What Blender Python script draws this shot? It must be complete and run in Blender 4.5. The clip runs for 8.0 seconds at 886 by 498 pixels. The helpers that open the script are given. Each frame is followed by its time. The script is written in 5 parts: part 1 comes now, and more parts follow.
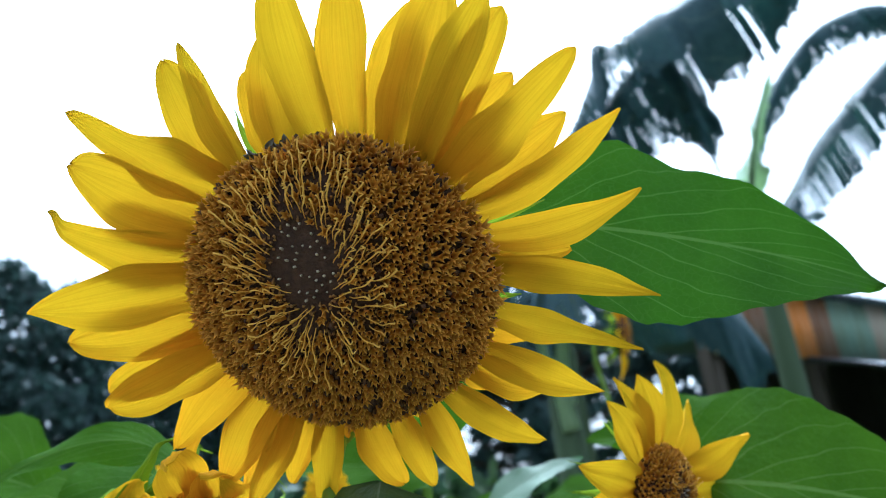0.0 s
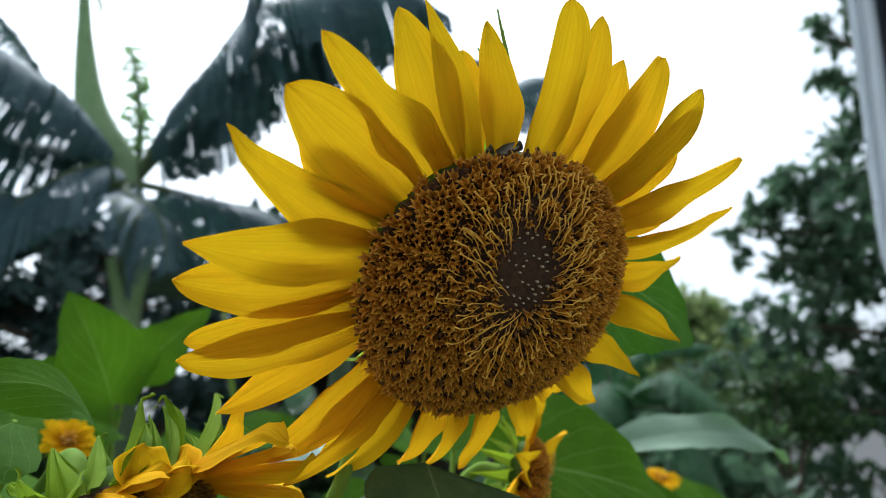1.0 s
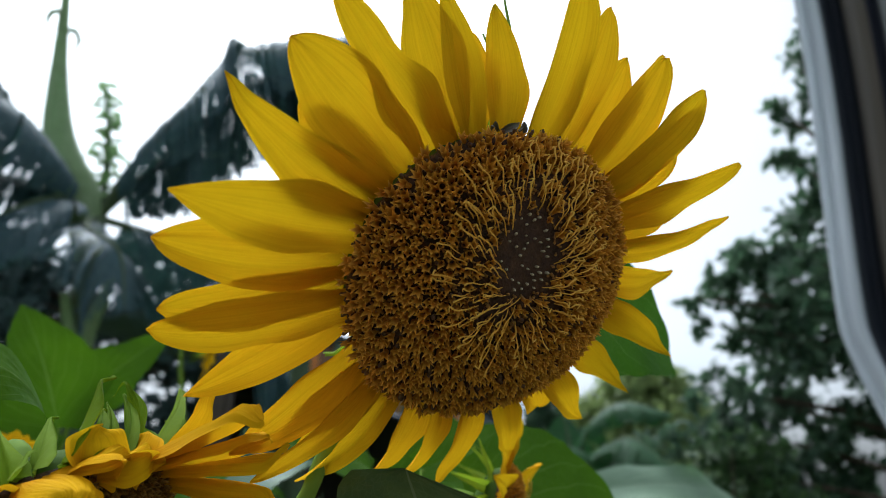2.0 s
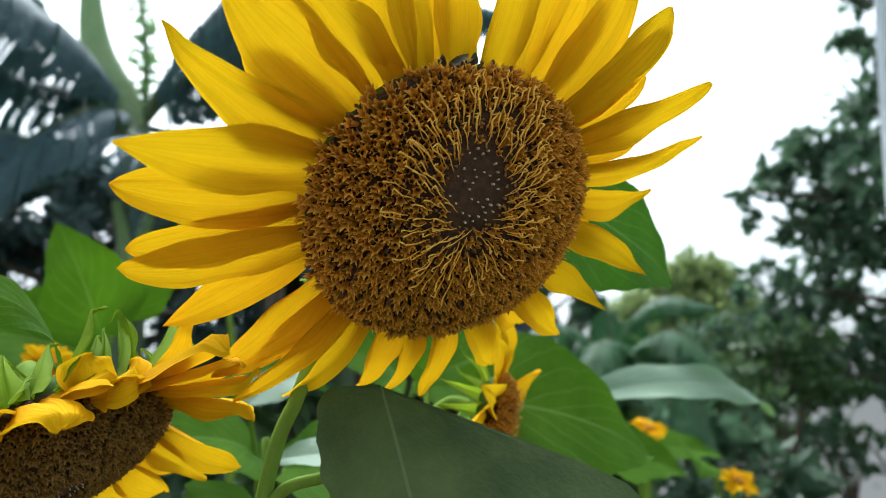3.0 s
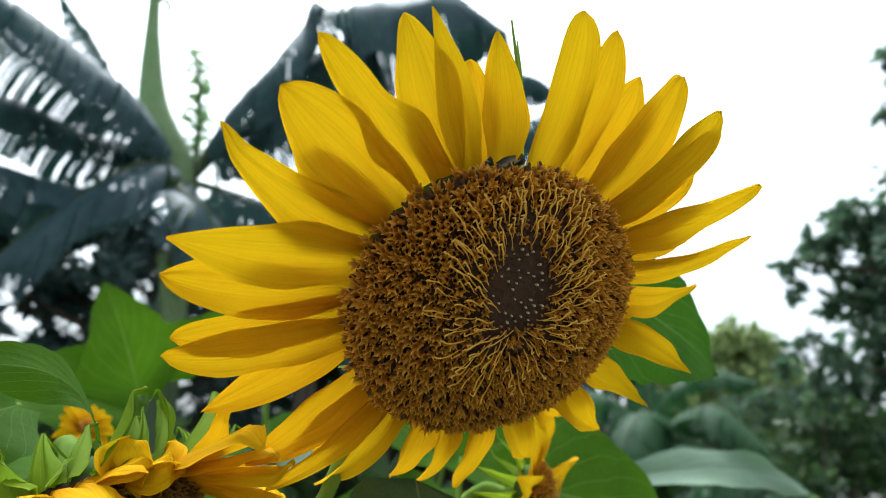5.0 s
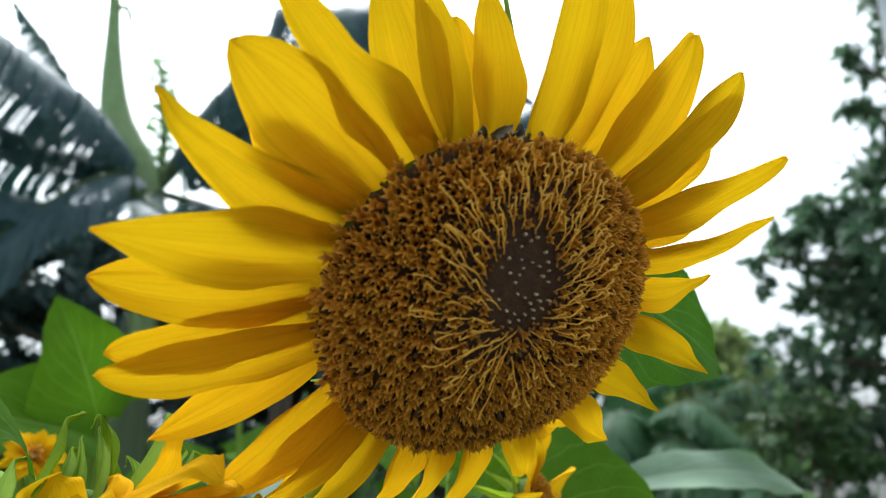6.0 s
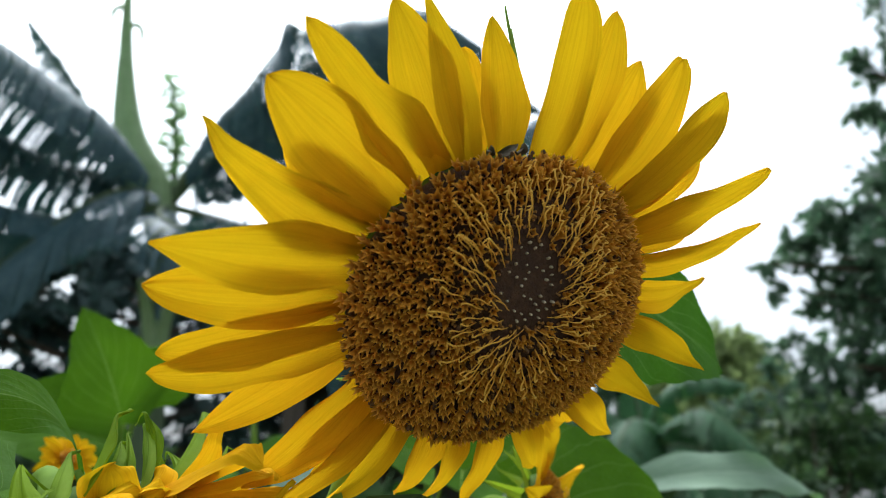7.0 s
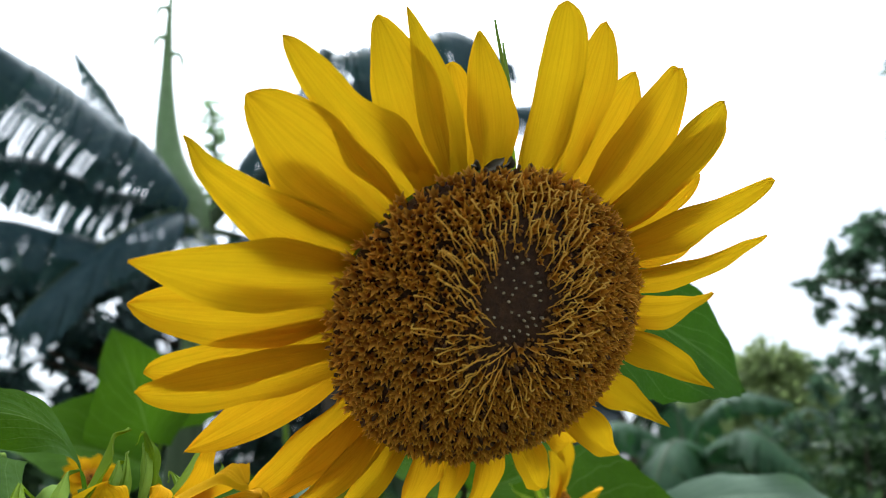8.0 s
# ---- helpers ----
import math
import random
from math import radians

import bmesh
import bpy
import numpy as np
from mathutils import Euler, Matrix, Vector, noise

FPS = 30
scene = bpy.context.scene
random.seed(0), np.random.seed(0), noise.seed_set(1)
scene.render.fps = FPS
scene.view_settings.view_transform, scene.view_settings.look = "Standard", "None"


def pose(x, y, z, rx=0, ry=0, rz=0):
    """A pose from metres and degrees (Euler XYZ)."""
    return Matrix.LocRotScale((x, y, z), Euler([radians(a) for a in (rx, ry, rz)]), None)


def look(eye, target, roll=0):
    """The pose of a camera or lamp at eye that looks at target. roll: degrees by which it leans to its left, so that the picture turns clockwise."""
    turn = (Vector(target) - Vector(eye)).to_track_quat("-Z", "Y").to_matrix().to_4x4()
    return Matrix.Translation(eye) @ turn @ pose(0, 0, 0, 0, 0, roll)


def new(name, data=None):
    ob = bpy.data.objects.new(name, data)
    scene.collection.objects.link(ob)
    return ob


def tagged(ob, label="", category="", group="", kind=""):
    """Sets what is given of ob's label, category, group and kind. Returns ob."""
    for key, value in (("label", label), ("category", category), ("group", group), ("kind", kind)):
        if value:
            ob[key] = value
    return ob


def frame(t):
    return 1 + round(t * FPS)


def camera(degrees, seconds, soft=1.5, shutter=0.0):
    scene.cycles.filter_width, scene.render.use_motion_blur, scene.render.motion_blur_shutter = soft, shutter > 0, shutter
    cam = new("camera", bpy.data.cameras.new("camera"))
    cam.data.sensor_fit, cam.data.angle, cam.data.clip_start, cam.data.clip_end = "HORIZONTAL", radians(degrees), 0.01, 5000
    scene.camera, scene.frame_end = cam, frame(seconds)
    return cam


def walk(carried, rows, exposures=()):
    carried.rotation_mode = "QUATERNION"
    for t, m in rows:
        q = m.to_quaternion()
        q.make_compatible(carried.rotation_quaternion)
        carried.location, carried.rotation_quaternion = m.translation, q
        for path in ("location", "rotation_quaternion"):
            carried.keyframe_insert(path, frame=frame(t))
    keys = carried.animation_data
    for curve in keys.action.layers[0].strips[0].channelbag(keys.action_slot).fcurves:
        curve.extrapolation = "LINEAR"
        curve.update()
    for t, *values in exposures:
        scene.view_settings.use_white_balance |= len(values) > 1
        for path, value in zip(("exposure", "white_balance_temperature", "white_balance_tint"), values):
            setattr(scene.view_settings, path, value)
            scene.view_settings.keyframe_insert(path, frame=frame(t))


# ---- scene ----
cam = camera(64.7, 8.0, soft=0.65)
PATH = [
    (0, (0.048, -0.179, 1.401), (-0.076, 1.687, 2.109), -5.6),
    (0.2, (0.024, -0.179, 1.403), (0.069, 1.694, 2.103), -5.3),
    (0.4, (-0.016, -0.177, 1.405), (0.278, 1.686, 2.069), -4.2),
    (0.6, (-0.065, -0.174, 1.41), (0.504, 1.641, 2.028), -4.8),
    (0.8, (-0.105, -0.165, 1.419), (0.764, 1.545, 1.985), -4.0),
    (1, (-0.126, -0.158, 1.423), (0.907, 1.476, 1.936), -1.7),
    (1.2, (-0.135, -0.152, 1.42), (0.983, 1.428, 1.922), -0.6),
    (2.3, (-0.109, -0.139, 1.4), (0.97, 1.393, 2.102), 0.4),
    (2.5, (-0.098, -0.141, 1.398), (0.991, 1.459, 1.9), -0.9),
    (3, (-0.108, -0.161, 1.413), (0.919, 1.511, 1.801), 0.1),
    (3.5, (-0.121, -0.176, 1.415), (0.843, 1.521, 1.853), 1.4),
    (4, (-0.124, -0.178, 1.419), (0.824, 1.515, 1.905), 2.5),
    (4.5, (-0.121, -0.176, 1.42), (0.785, 1.536, 1.915), 2.6),
    (4.7, (-0.116, -0.173, 1.422), (0.785, 1.537, 1.936), 2.9),
    (5.8, (-0.102, -0.131, 1.426), (0.874, 1.508, 2.028), 1.3),
    (6, (-0.099, -0.133, 1.428), (0.878, 1.517, 1.996), 0.6),
    (6.5, (-0.11, -0.144, 1.424), (0.823, 1.527, 2.006), 0.7),
    (7, (-0.109, -0.148, 1.422), (0.84, 1.509, 2.017), 0.1),
    (7.5, (-0.104, -0.149, 1.424), (0.809, 1.528, 2.021), 0.7),
    (8, (-0.096, -0.152, 1.422), (0.751, 1.54, 2.069), 0.4),
]
EXPOSURES = [(0.0, 1.46, 4950, 3), (0.5, 1.32, 5400, 3), (1.0, 1.0, 5650, 5), (2.5, 0.65, 5730, 5), (3.0, 1.4, 5800, 3), (3.5, 1.42, 5800, 2), (4.5, 1.22, 5800, 3), (6.0, 1.3, 5900, 4), (6.5, 1.22, 5850, 4), (8.0, 1.04, 5750, 6)]
walk(cam, [(t, look(eye, target, roll)) for t, eye, target, roll in PATH], EXPOSURES)
cam.data.dof.use_dof, cam.data.dof.focus_distance, cam.data.dof.aperture_fstop = True, 0.208, 12.5

# ---------------------------------------------------------------- light
SUN_AZ, SUN_EL = radians(6), radians(60)
world = bpy.data.worlds.new("overcast")
scene.world = world
world.use_nodes = True
wn, wl = world.node_tree.nodes, world.node_tree.links
wn.clear()
sky = wn.new("ShaderNodeTexSky")
sky.sky_type, sky.sun_disc, sky.sun_elevation, sky.sun_rotation = "NISHITA", False, SUN_EL, SUN_AZ
sky.air_density, sky.dust_density, sky.ozone_density = 1.0, 6.0, 1.0
pale = wn.new("ShaderNodeHueSaturation")
pale.inputs["Saturation"].default_value = 0.18
sky_co = wn.new("ShaderNodeTexCoord")
clouds = wn.new("ShaderNodeTexNoise")
clouds.inputs["Scale"].default_value, clouds.inputs["Detail"].default_value = 2.2, 4.0
cloud_ramp = wn.new("ShaderNodeMapRange")
cloud_ramp.inputs["From Min"].default_value, cloud_ramp.inputs["From Max"].default_value = 0.3, 0.7
cloud_ramp.inputs["To Min"].default_value, cloud_ramp.inputs["To Max"].default_value = 0.95, 1.08
cloud_mix = wn.new("ShaderNodeMix")
cloud_mix.data_type, cloud_mix.blend_type = "RGBA", "MULTIPLY"
cloud_mix.inputs["Factor"].default_value = 1.0
wbg, wout = wn.new("ShaderNodeBackground"), wn.new("ShaderNodeOutputWorld")
wbg.inputs["Strength"].default_value = 0.15
sky_low = wn.new("ShaderNodeVectorMath")
sky_low.operation = "MAXIMUM"
sky_low.inputs[1].default_value = (-1.0, -1.0, 0.03)
wl.new(sky_co.outputs["Generated"], sky_low.inputs[0])
wl.new(sky_low.outputs["Vector"], sky.inputs["Vector"])
wl.new(sky.outputs["Color"], pale.inputs["Color"])
wl.new(sky_co.outputs["Generated"], clouds.inputs["Vector"])
wl.new(clouds.outputs["Fac"], cloud_ramp.inputs["Value"])
wl.new(pale.outputs["Color"], cloud_mix.inputs["A"])
wl.new(cloud_ramp.outputs["Result"], cloud_mix.inputs["B"])
wl.new(cloud_mix.outputs["Result"], wbg.inputs["Color"])
wl.new(wbg.outputs["Background"], wout.inputs["Surface"])
sun_data = bpy.data.lights.new("sun", "SUN")
sun_data.energy, sun_data.angle, sun_data.color = 0.5, radians(30), (1.0, 0.96, 0.9)
sun = new("sun", sun_data)
sun.matrix_basis = look((6 * math.sin(SUN_AZ) * math.cos(SUN_EL), 6 * math.cos(SUN_AZ) * math.cos(SUN_EL), 1.5 + 6 * math.sin(SUN_EL)), (0, 0, 1.5))

# ---------------------------------------------------------------- materials


class Nodes:
    """Short hand for one node material."""

    def __init__(self, name, rough=0.6, spec=0.3, metal=0.0):
        self.mat = bpy.data.materials.new(name)
        self.mat.use_nodes = True
        self.n, self.l = self.mat.node_tree.nodes, self.mat.node_tree.links
        self.bsdf, self.out = self.n["Principled BSDF"], self.n["Material Output"]
        self.bsdf.inputs["Roughness"].default_value = rough
        self.bsdf.inputs["Specular IOR Level"].default_value = spec
        self.bsdf.inputs["Metallic"].default_value = metal
        self.co = self.n.new("ShaderNodeTexCoord")

    def scaled(self, source, scale):
        m = self.n.new("ShaderNodeMapping")
        m.inputs["Scale"].default_value = scale
        self.l.new(self.co.outputs[source], m.inputs["Vector"])
        return m.outputs["Vector"]

    def noise(self, scale, detail=3.0, source="Object", stretch=(1, 1, 1), rough=0.55):
        t = self.n.new("ShaderNodeTexNoise")
        t.inputs["Scale"].default_value, t.inputs["Detail"].default_value, t.inputs["Roughness"].default_value = scale, detail, rough
        self.l.new(self.scaled(source, stretch), t.inputs["Vector"])
        return t.outputs["Fac"]

    def ramp(self, fac, *stops):
        r = self.n.new("ShaderNodeValToRGB")
        e = r.color_ramp.elements
        while len(e) < len(stops):
            e.new(0.5)
        for k, (at, c) in enumerate(stops):
            e[k].position, e[k].color = at, (*c, 1)
        self.l.new(fac, r.inputs["Fac"])
        return r.outputs["Color"]

    def mix(self, fac, a, b, how="MIX"):
        m = self.n.new("ShaderNodeMix")
        m.data_type, m.blend_type = "RGBA", how
        for key, v in (("Factor", fac), ("A", a), ("B", b)):
            if isinstance(v, (int, float)):
                m.inputs[key].default_value = v
            elif isinstance(v, tuple):
                m.inputs[key].default_value = (*v, 1)
            else:
                self.l.new(v, m.inputs[key])
        return m.outputs["Result"]

    def math(self, op, a, b=0.0, c=0.0):
        m = self.n.new("ShaderNodeMath")
        m.operation = op
        for k, v in enumerate((a, b, c)):
            if isinstance(v, (int, float)):
                m.inputs[k].default_value = v
            else:
                self.l.new(v, m.inputs[k])
        return m.outputs["Value"]

    def uv(self):
        s = self.n.new("ShaderNodeSeparateXYZ")
        self.l.new(self.co.outputs["UV"], s.inputs["Vector"])
        return s.outputs["X"], s.outputs["Y"]

    def bump(self, height, strength, distance):
        b = self.n.new("ShaderNodeBump")
        b.inputs["Strength"].default_value, b.inputs["Distance"].default_value = strength, distance
        self.l.new(height, b.inputs["Height"])
        self.l.new(b.outputs["Normal"], self.bsdf.inputs["Normal"])
        return b.outputs["Normal"]

    def colour(self, c):
        if isinstance(c, tuple):
            self.bsdf.inputs["Base Color"].default_value = (*c, 1)
        else:
            self.l.new(c, self.bsdf.inputs["Base Color"])
        return self

    def thin(self, amount, c, normal=None):
        """Lets light through, as a petal or a leaf does."""
        t, m = self.n.new("ShaderNodeBsdfTranslucent"), self.n.new("ShaderNodeMixShader")
        m.inputs["Fac"].default_value = amount
        if isinstance(c, tuple):
            t.inputs["Color"].default_value = (*c, 1)
        else:
            self.l.new(c, t.inputs["Color"])
        if normal is not None:
            self.l.new(normal, t.inputs["Normal"])
        self.l.new(self.bsdf.outputs["BSDF"], m.inputs[1])
        self.l.new(t.outputs["BSDF"], m.inputs[2])
        self.l.new(m.outputs["Shader"], self.out.inputs["Surface"])
        return self

    def random(self):
        return self.n.new("ShaderNodeObjectInfo").outputs["Random"]

    def island(self):
        return self.n.new("ShaderNodeNewGeometry").outputs["Random Per Island"]


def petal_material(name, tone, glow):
    """tone: how much green the colour keeps, below 1 for a deeper orange; glow: the colour of the light that comes
    through.
    """
    m = Nodes(name, 0.7, 0.02)
    x, y = m.uv()
    streak = m.noise(1.0, 4.0, "UV", (30, 1.8, 1))
    blotch = m.noise(60, 2.0)
    body = m.ramp(streak, (0.25, (0.67, 0.350 * tone, 0.0008)), (0.55, (0.79, 0.440 * tone, 0.0012)), (0.85, (0.88, 0.525 * tone, 0.0025)))
    body = m.mix(m.math("MULTIPLY", blotch, 0.35), body, (0.57, 0.300, 0.0008))
    # orange foot pigment, with the shade beside the disc painted in
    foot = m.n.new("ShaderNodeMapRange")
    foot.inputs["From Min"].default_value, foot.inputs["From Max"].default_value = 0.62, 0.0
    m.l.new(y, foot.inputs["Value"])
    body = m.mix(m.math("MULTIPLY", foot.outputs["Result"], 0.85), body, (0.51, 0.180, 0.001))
    # fine creases that run the length of the petal
    across = m.math("ADD", m.math("MULTIPLY", x, 9.0), m.math("MULTIPLY", m.noise(1.0, 2.0, "UV", (3, 1.2, 1)), 2.2))
    crease = m.math("ABSOLUTE", m.math("SUBTRACT", m.math("FRACT", across), 0.5))
    vein = m.math("MULTIPLY", m.math("LESS_THAN", crease, 0.07), m.noise(1.0, 3.0, "UV", (8, 3, 1)))
    body = m.mix(m.math("MULTIPLY", vein, 0.28), body, (0.56, 0.25, 0.001))
    hue = m.n.new("ShaderNodeHueSaturation")
    m.l.new(body, hue.inputs["Color"])
    m.l.new(m.math("MULTIPLY_ADD", m.random(), 0.016, 0.496), hue.inputs["Hue"])
    m.bump(m.math("ADD", streak, m.math("MULTIPLY", vein, -0.55)), 0.6, 0.0011)
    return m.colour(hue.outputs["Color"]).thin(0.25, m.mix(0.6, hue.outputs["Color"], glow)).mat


def leaf_material(name, dark, light, vein, amount, through_colour, rough=0.65, spec=0.03, side_veins=0.75, rib=0.011):
    """Blade with midrib and curved side veins; UV: x across (0.5 is the midrib), y along."""
    m = Nodes(name, rough, spec)
    x, y = m.uv()
    side = m.math("ABSOLUTE", m.math("SUBTRACT", x, 0.5))
    mid = m.math("LESS_THAN", side, rib)
    run = m.math("SUBTRACT", y, m.math("POWER", side, 0.8))
    run = m.math("ADD", run, m.math("MULTIPLY", m.noise(7, 1.0, "UV"), 0.07))
    tooth = m.math("ABSOLUTE", m.math("SUBTRACT", m.math("FRACT", m.math("MULTIPLY", run, 6.5)), 0.5))
    lateral = m.math("LESS_THAN", tooth, m.math("SUBTRACT", 0.042, m.math("MULTIPLY", side, 0.055)))
    mesh = m.n.new("ShaderNodeTexVoronoi")
    mesh.feature = "DISTANCE_TO_EDGE"
    mesh.inputs["Scale"].default_value = 26
    m.l.new(m.scaled("UV", (1, 1.6, 1)), mesh.inputs["Vector"])
    net = m.math("LESS_THAN", mesh.outputs["Distance"], 0.035)
    veins = m.math("MAXIMUM", mid, m.math("MULTIPLY", lateral, side_veins))
    veins = m.math("MAXIMUM", veins, m.math("MULTIPLY", net, 0.16))
    body = m.ramp(m.noise(28, 4.0), (0.3, dark), (0.7, light))
    body = m.mix(m.math("MULTIPLY", veins, 0.7), body, vein)
    fine = m.math("ADD", m.math("MULTIPLY", veins, -0.6), m.noise(300, 2.0))
    m.bump(fine, 0.45, 0.0012)
    lit = m.mix(m.math("MULTIPLY", veins, 0.45), m.ramp(m.noise(28, 4.0), (0.3, tuple(0.8 * c for c in through_colour)), (0.7, through_colour)), vein)
    return m.colour(body).thin(amount, lit).mat


def plain(name, a, b, scale, rough=0.7, spec=0.25, bump=0.4, depth=0.001, metal=0.0, stretch=(1, 1, 1), island=0.0):
    m = Nodes(name, rough, spec, metal)
    fac = m.noise(scale, 5.0, "Object", stretch)
    c = m.ramp(fac, (0.3, a), (0.7, b))
    c = m.mix(m.math("MULTIPLY", m.noise(scale * 0.17, 2.0), 0.5), c, a)
    if island:
        c = m.mix(m.math("MULTIPLY", m.island(), island), c, tuple(0.35 * v for v in a))
    m.bump(m.noise(scale * 3, 3.0, "Object", stretch), bump, depth)
    return m.colour(c)


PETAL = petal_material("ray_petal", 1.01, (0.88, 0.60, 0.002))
# slightly more orange variant, for the big flower's lower petals
PETAL_DEEP = petal_material("deep_ray_petal", 0.97, (0.88, 0.56, 0.002))
LEAF = leaf_material("young_leaf", (0.036, 0.088, 0.006), (0.064, 0.142, 0.010), (0.15, 0.25, 0.05), 0.24, (0.14, 0.32, 0.008))
LEAF_OLD = leaf_material("old_leaf", (0.030, 0.056, 0.013), (0.088, 0.128, 0.034), (0.13, 0.16, 0.075), 0.06, (0.10, 0.20, 0.02), 0.55, 0.22, 0.10, 0.005)
LEAF_MID = leaf_material("full_grown_leaf", (0.030, 0.085, 0.008), (0.052, 0.128, 0.012), (0.14, 0.24, 0.055), 0.18, (0.09, 0.26, 0.010))
# pale grey-green: the sky's glare on a leaf painted into its colour
LEAF_SHEEN = leaf_material("sky_sheen_leaf", (0.12, 0.19, 0.12), (0.17, 0.25, 0.16), (0.3, 0.38, 0.26), 0.2, (0.16, 0.34, 0.10), 0.55, 0.4)
BRACT = leaf_material("bract_green", (0.16, 0.25, 0.024), (0.24, 0.35, 0.040), (0.30, 0.41, 0.07), 0.36, (0.34, 0.52, 0.02))
BRACT_DEEP = leaf_material("deep_bract_green", (0.095, 0.165, 0.005), (0.180, 0.275, 0.010), (0.23, 0.33, 0.022), 0.28, (0.30, 0.44, 0.006))
STEM = plain("stem_green", (0.13, 0.215, 0.030), (0.21, 0.31, 0.052), 90, 0.7, 0.03, 0.5, 0.0006, 0.0, (1, 1, 0.25)).mat
CALYX = plain("flower_base_green", (0.045, 0.085, 0.014), (0.085, 0.14, 0.024), 120, 0.7, 0.03, 0.5, 0.0006).mat
DISC = plain("disc_brown", (0.048, 0.027, 0.020), (0.105, 0.054, 0.030), 420, 0.8, 0.2, 0.8, 0.001).mat


def floret_material(name, a, b, tip, amount):
    m = Nodes(name, 0.6, 0.25)
    x, y = m.uv()
    body = m.mix(m.island(), a, b)
    body = m.mix(m.math("MULTIPLY", m.random(), 0.5), body, a)
    body = m.mix(m.math("POWER", y, 2.6), body, tip)
    return m.colour(body).thin(amount, body).mat


CUP = floret_material("floret_orange_brown", (0.37, 0.140, 0.012), (0.58, 0.238, 0.020), (1.0, 0.55, 0.06), 0.20)
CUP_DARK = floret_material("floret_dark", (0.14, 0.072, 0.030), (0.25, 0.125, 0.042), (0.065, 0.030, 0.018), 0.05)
CUP_SPENT = floret_material("spent_floret_brown", (0.12, 0.060, 0.014), (0.22, 0.115, 0.022), (0.40, 0.22, 0.045), 0.08)
FILAMENT = floret_material("style_ochre", (0.72, 0.37, 0.04), (0.90, 0.50, 0.065), (0.95, 0.62, 0.11), 0.2)
CHAFF = floret_material("chaff_brown", (0.22, 0.105, 0.032), (0.36, 0.170, 0.045), (0.42, 0.20, 0.045), 0.1)
PALE_TIP = floret_material("bud_tip_pale", (0.22, 0.16, 0.10), (0.45, 0.38, 0.26), (0.70, 0.60, 0.42), 0.1)
DRY = plain("withered_orange", (0.35, 0.12, 0.02), (0.55, 0.22, 0.03), 200, 0.7).mat

# ---------------------------------------------------------------- mesh tools


def mesh_of(name, verts, faces, uvs=None, smooth=True):
    me = bpy.data.meshes.new(name)
    me.from_pydata([tuple(v) for v in verts], [], faces)
    if uvs is not None:
        layer = me.uv_layers.new(name="UVMap")
        flat = np.array(uvs, dtype=np.float32)[[v for f in faces for v in f]]
        layer.data.foreach_set("uv", flat.ravel())
    me.polygons.foreach_set("use_smooth", [smooth] * len(me.polygons))
    me.update()
    return me


def part(name, me, material, parent, label="", kind="", m=None):
    """One mesh as a part of a thing."""
    if material is not None and not me.materials:
        me.materials.append(material)
    ob = new(name, me)
    ob.parent = parent
    if m is not None:
        ob.matrix_basis = m
    return tagged(ob, label, "", "", kind)


def thing(name, place, label, category, group="", kind=""):
    ob = new(name)
    ob.empty_display_size = 0.02
    ob.location = place
    return tagged(ob, label, category, group, kind)


def spline(points, n):
    """n + 1 places along a smooth curve through the points."""
    p = [Vector(q) for q in points]
    p = [p[0] * 2 - p[1]] + p + [p[-1] * 2 - p[-2]]
    out = []
    for k in range(n + 1):
        f = k / n * (len(p) - 3)
        i = min(int(f), len(p) - 4)
        t = f - i
        a, b, c, d = p[i:i + 4]
        out.append(0.5 * (2 * b + (c - a) * t + (2 * a - 5 * b + 4 * c - d) * t * t + (3 * b - a - 3 * c + d) * t ** 3))
    return out


def tube_data(points, radii, n=12, sides=8, start=0):
    """Verts, faces and uvs of a tapering tube."""
    line = spline(points, n)
    verts, faces, uvs = [], [], []
    side = None
    for k, p in enumerate(line):
        t = (line[min(k + 1, n)] - line[max(k - 1, 0)]).normalized()
        if side is None:
            side = t.orthogonal().normalized()
        side = (side - t * side.dot(t)).normalized()
        other = t.cross(side)
        f = k / n * (len(radii) - 1)
        i = min(int(f), len(radii) - 2)
        r = radii[i] + (radii[i + 1] - radii[i]) * (f - i)
        for j in range(sides):
            a = 2 * math.pi * j / sides
            verts.append(p + r * (math.cos(a) * side + math.sin(a) * other))
            uvs.append((j / sides, k / n))
    for k in range(n):
        for j in range(sides):
            a, b = start + k * sides + j, start + k * sides + (j + 1) % sides
            faces.append((a, b, b + sides, a + sides))
    faces.append(tuple(start + j for j in reversed(range(sides))))
    faces.append(tuple(start + n * sides + j for j in range(sides)))
    return verts, faces, uvs


def tube(name, points, radii, n=12, sides=8):
    return mesh_of(name, *tube_data(points, radii, n, sides))


def smooth_step(a, b, x):
    x = min(max((x - a) / (b - a), 0), 1)
    return x * x * (3 - 2 * x)


# ---------------------------------------------------------------- the sunflower's parts


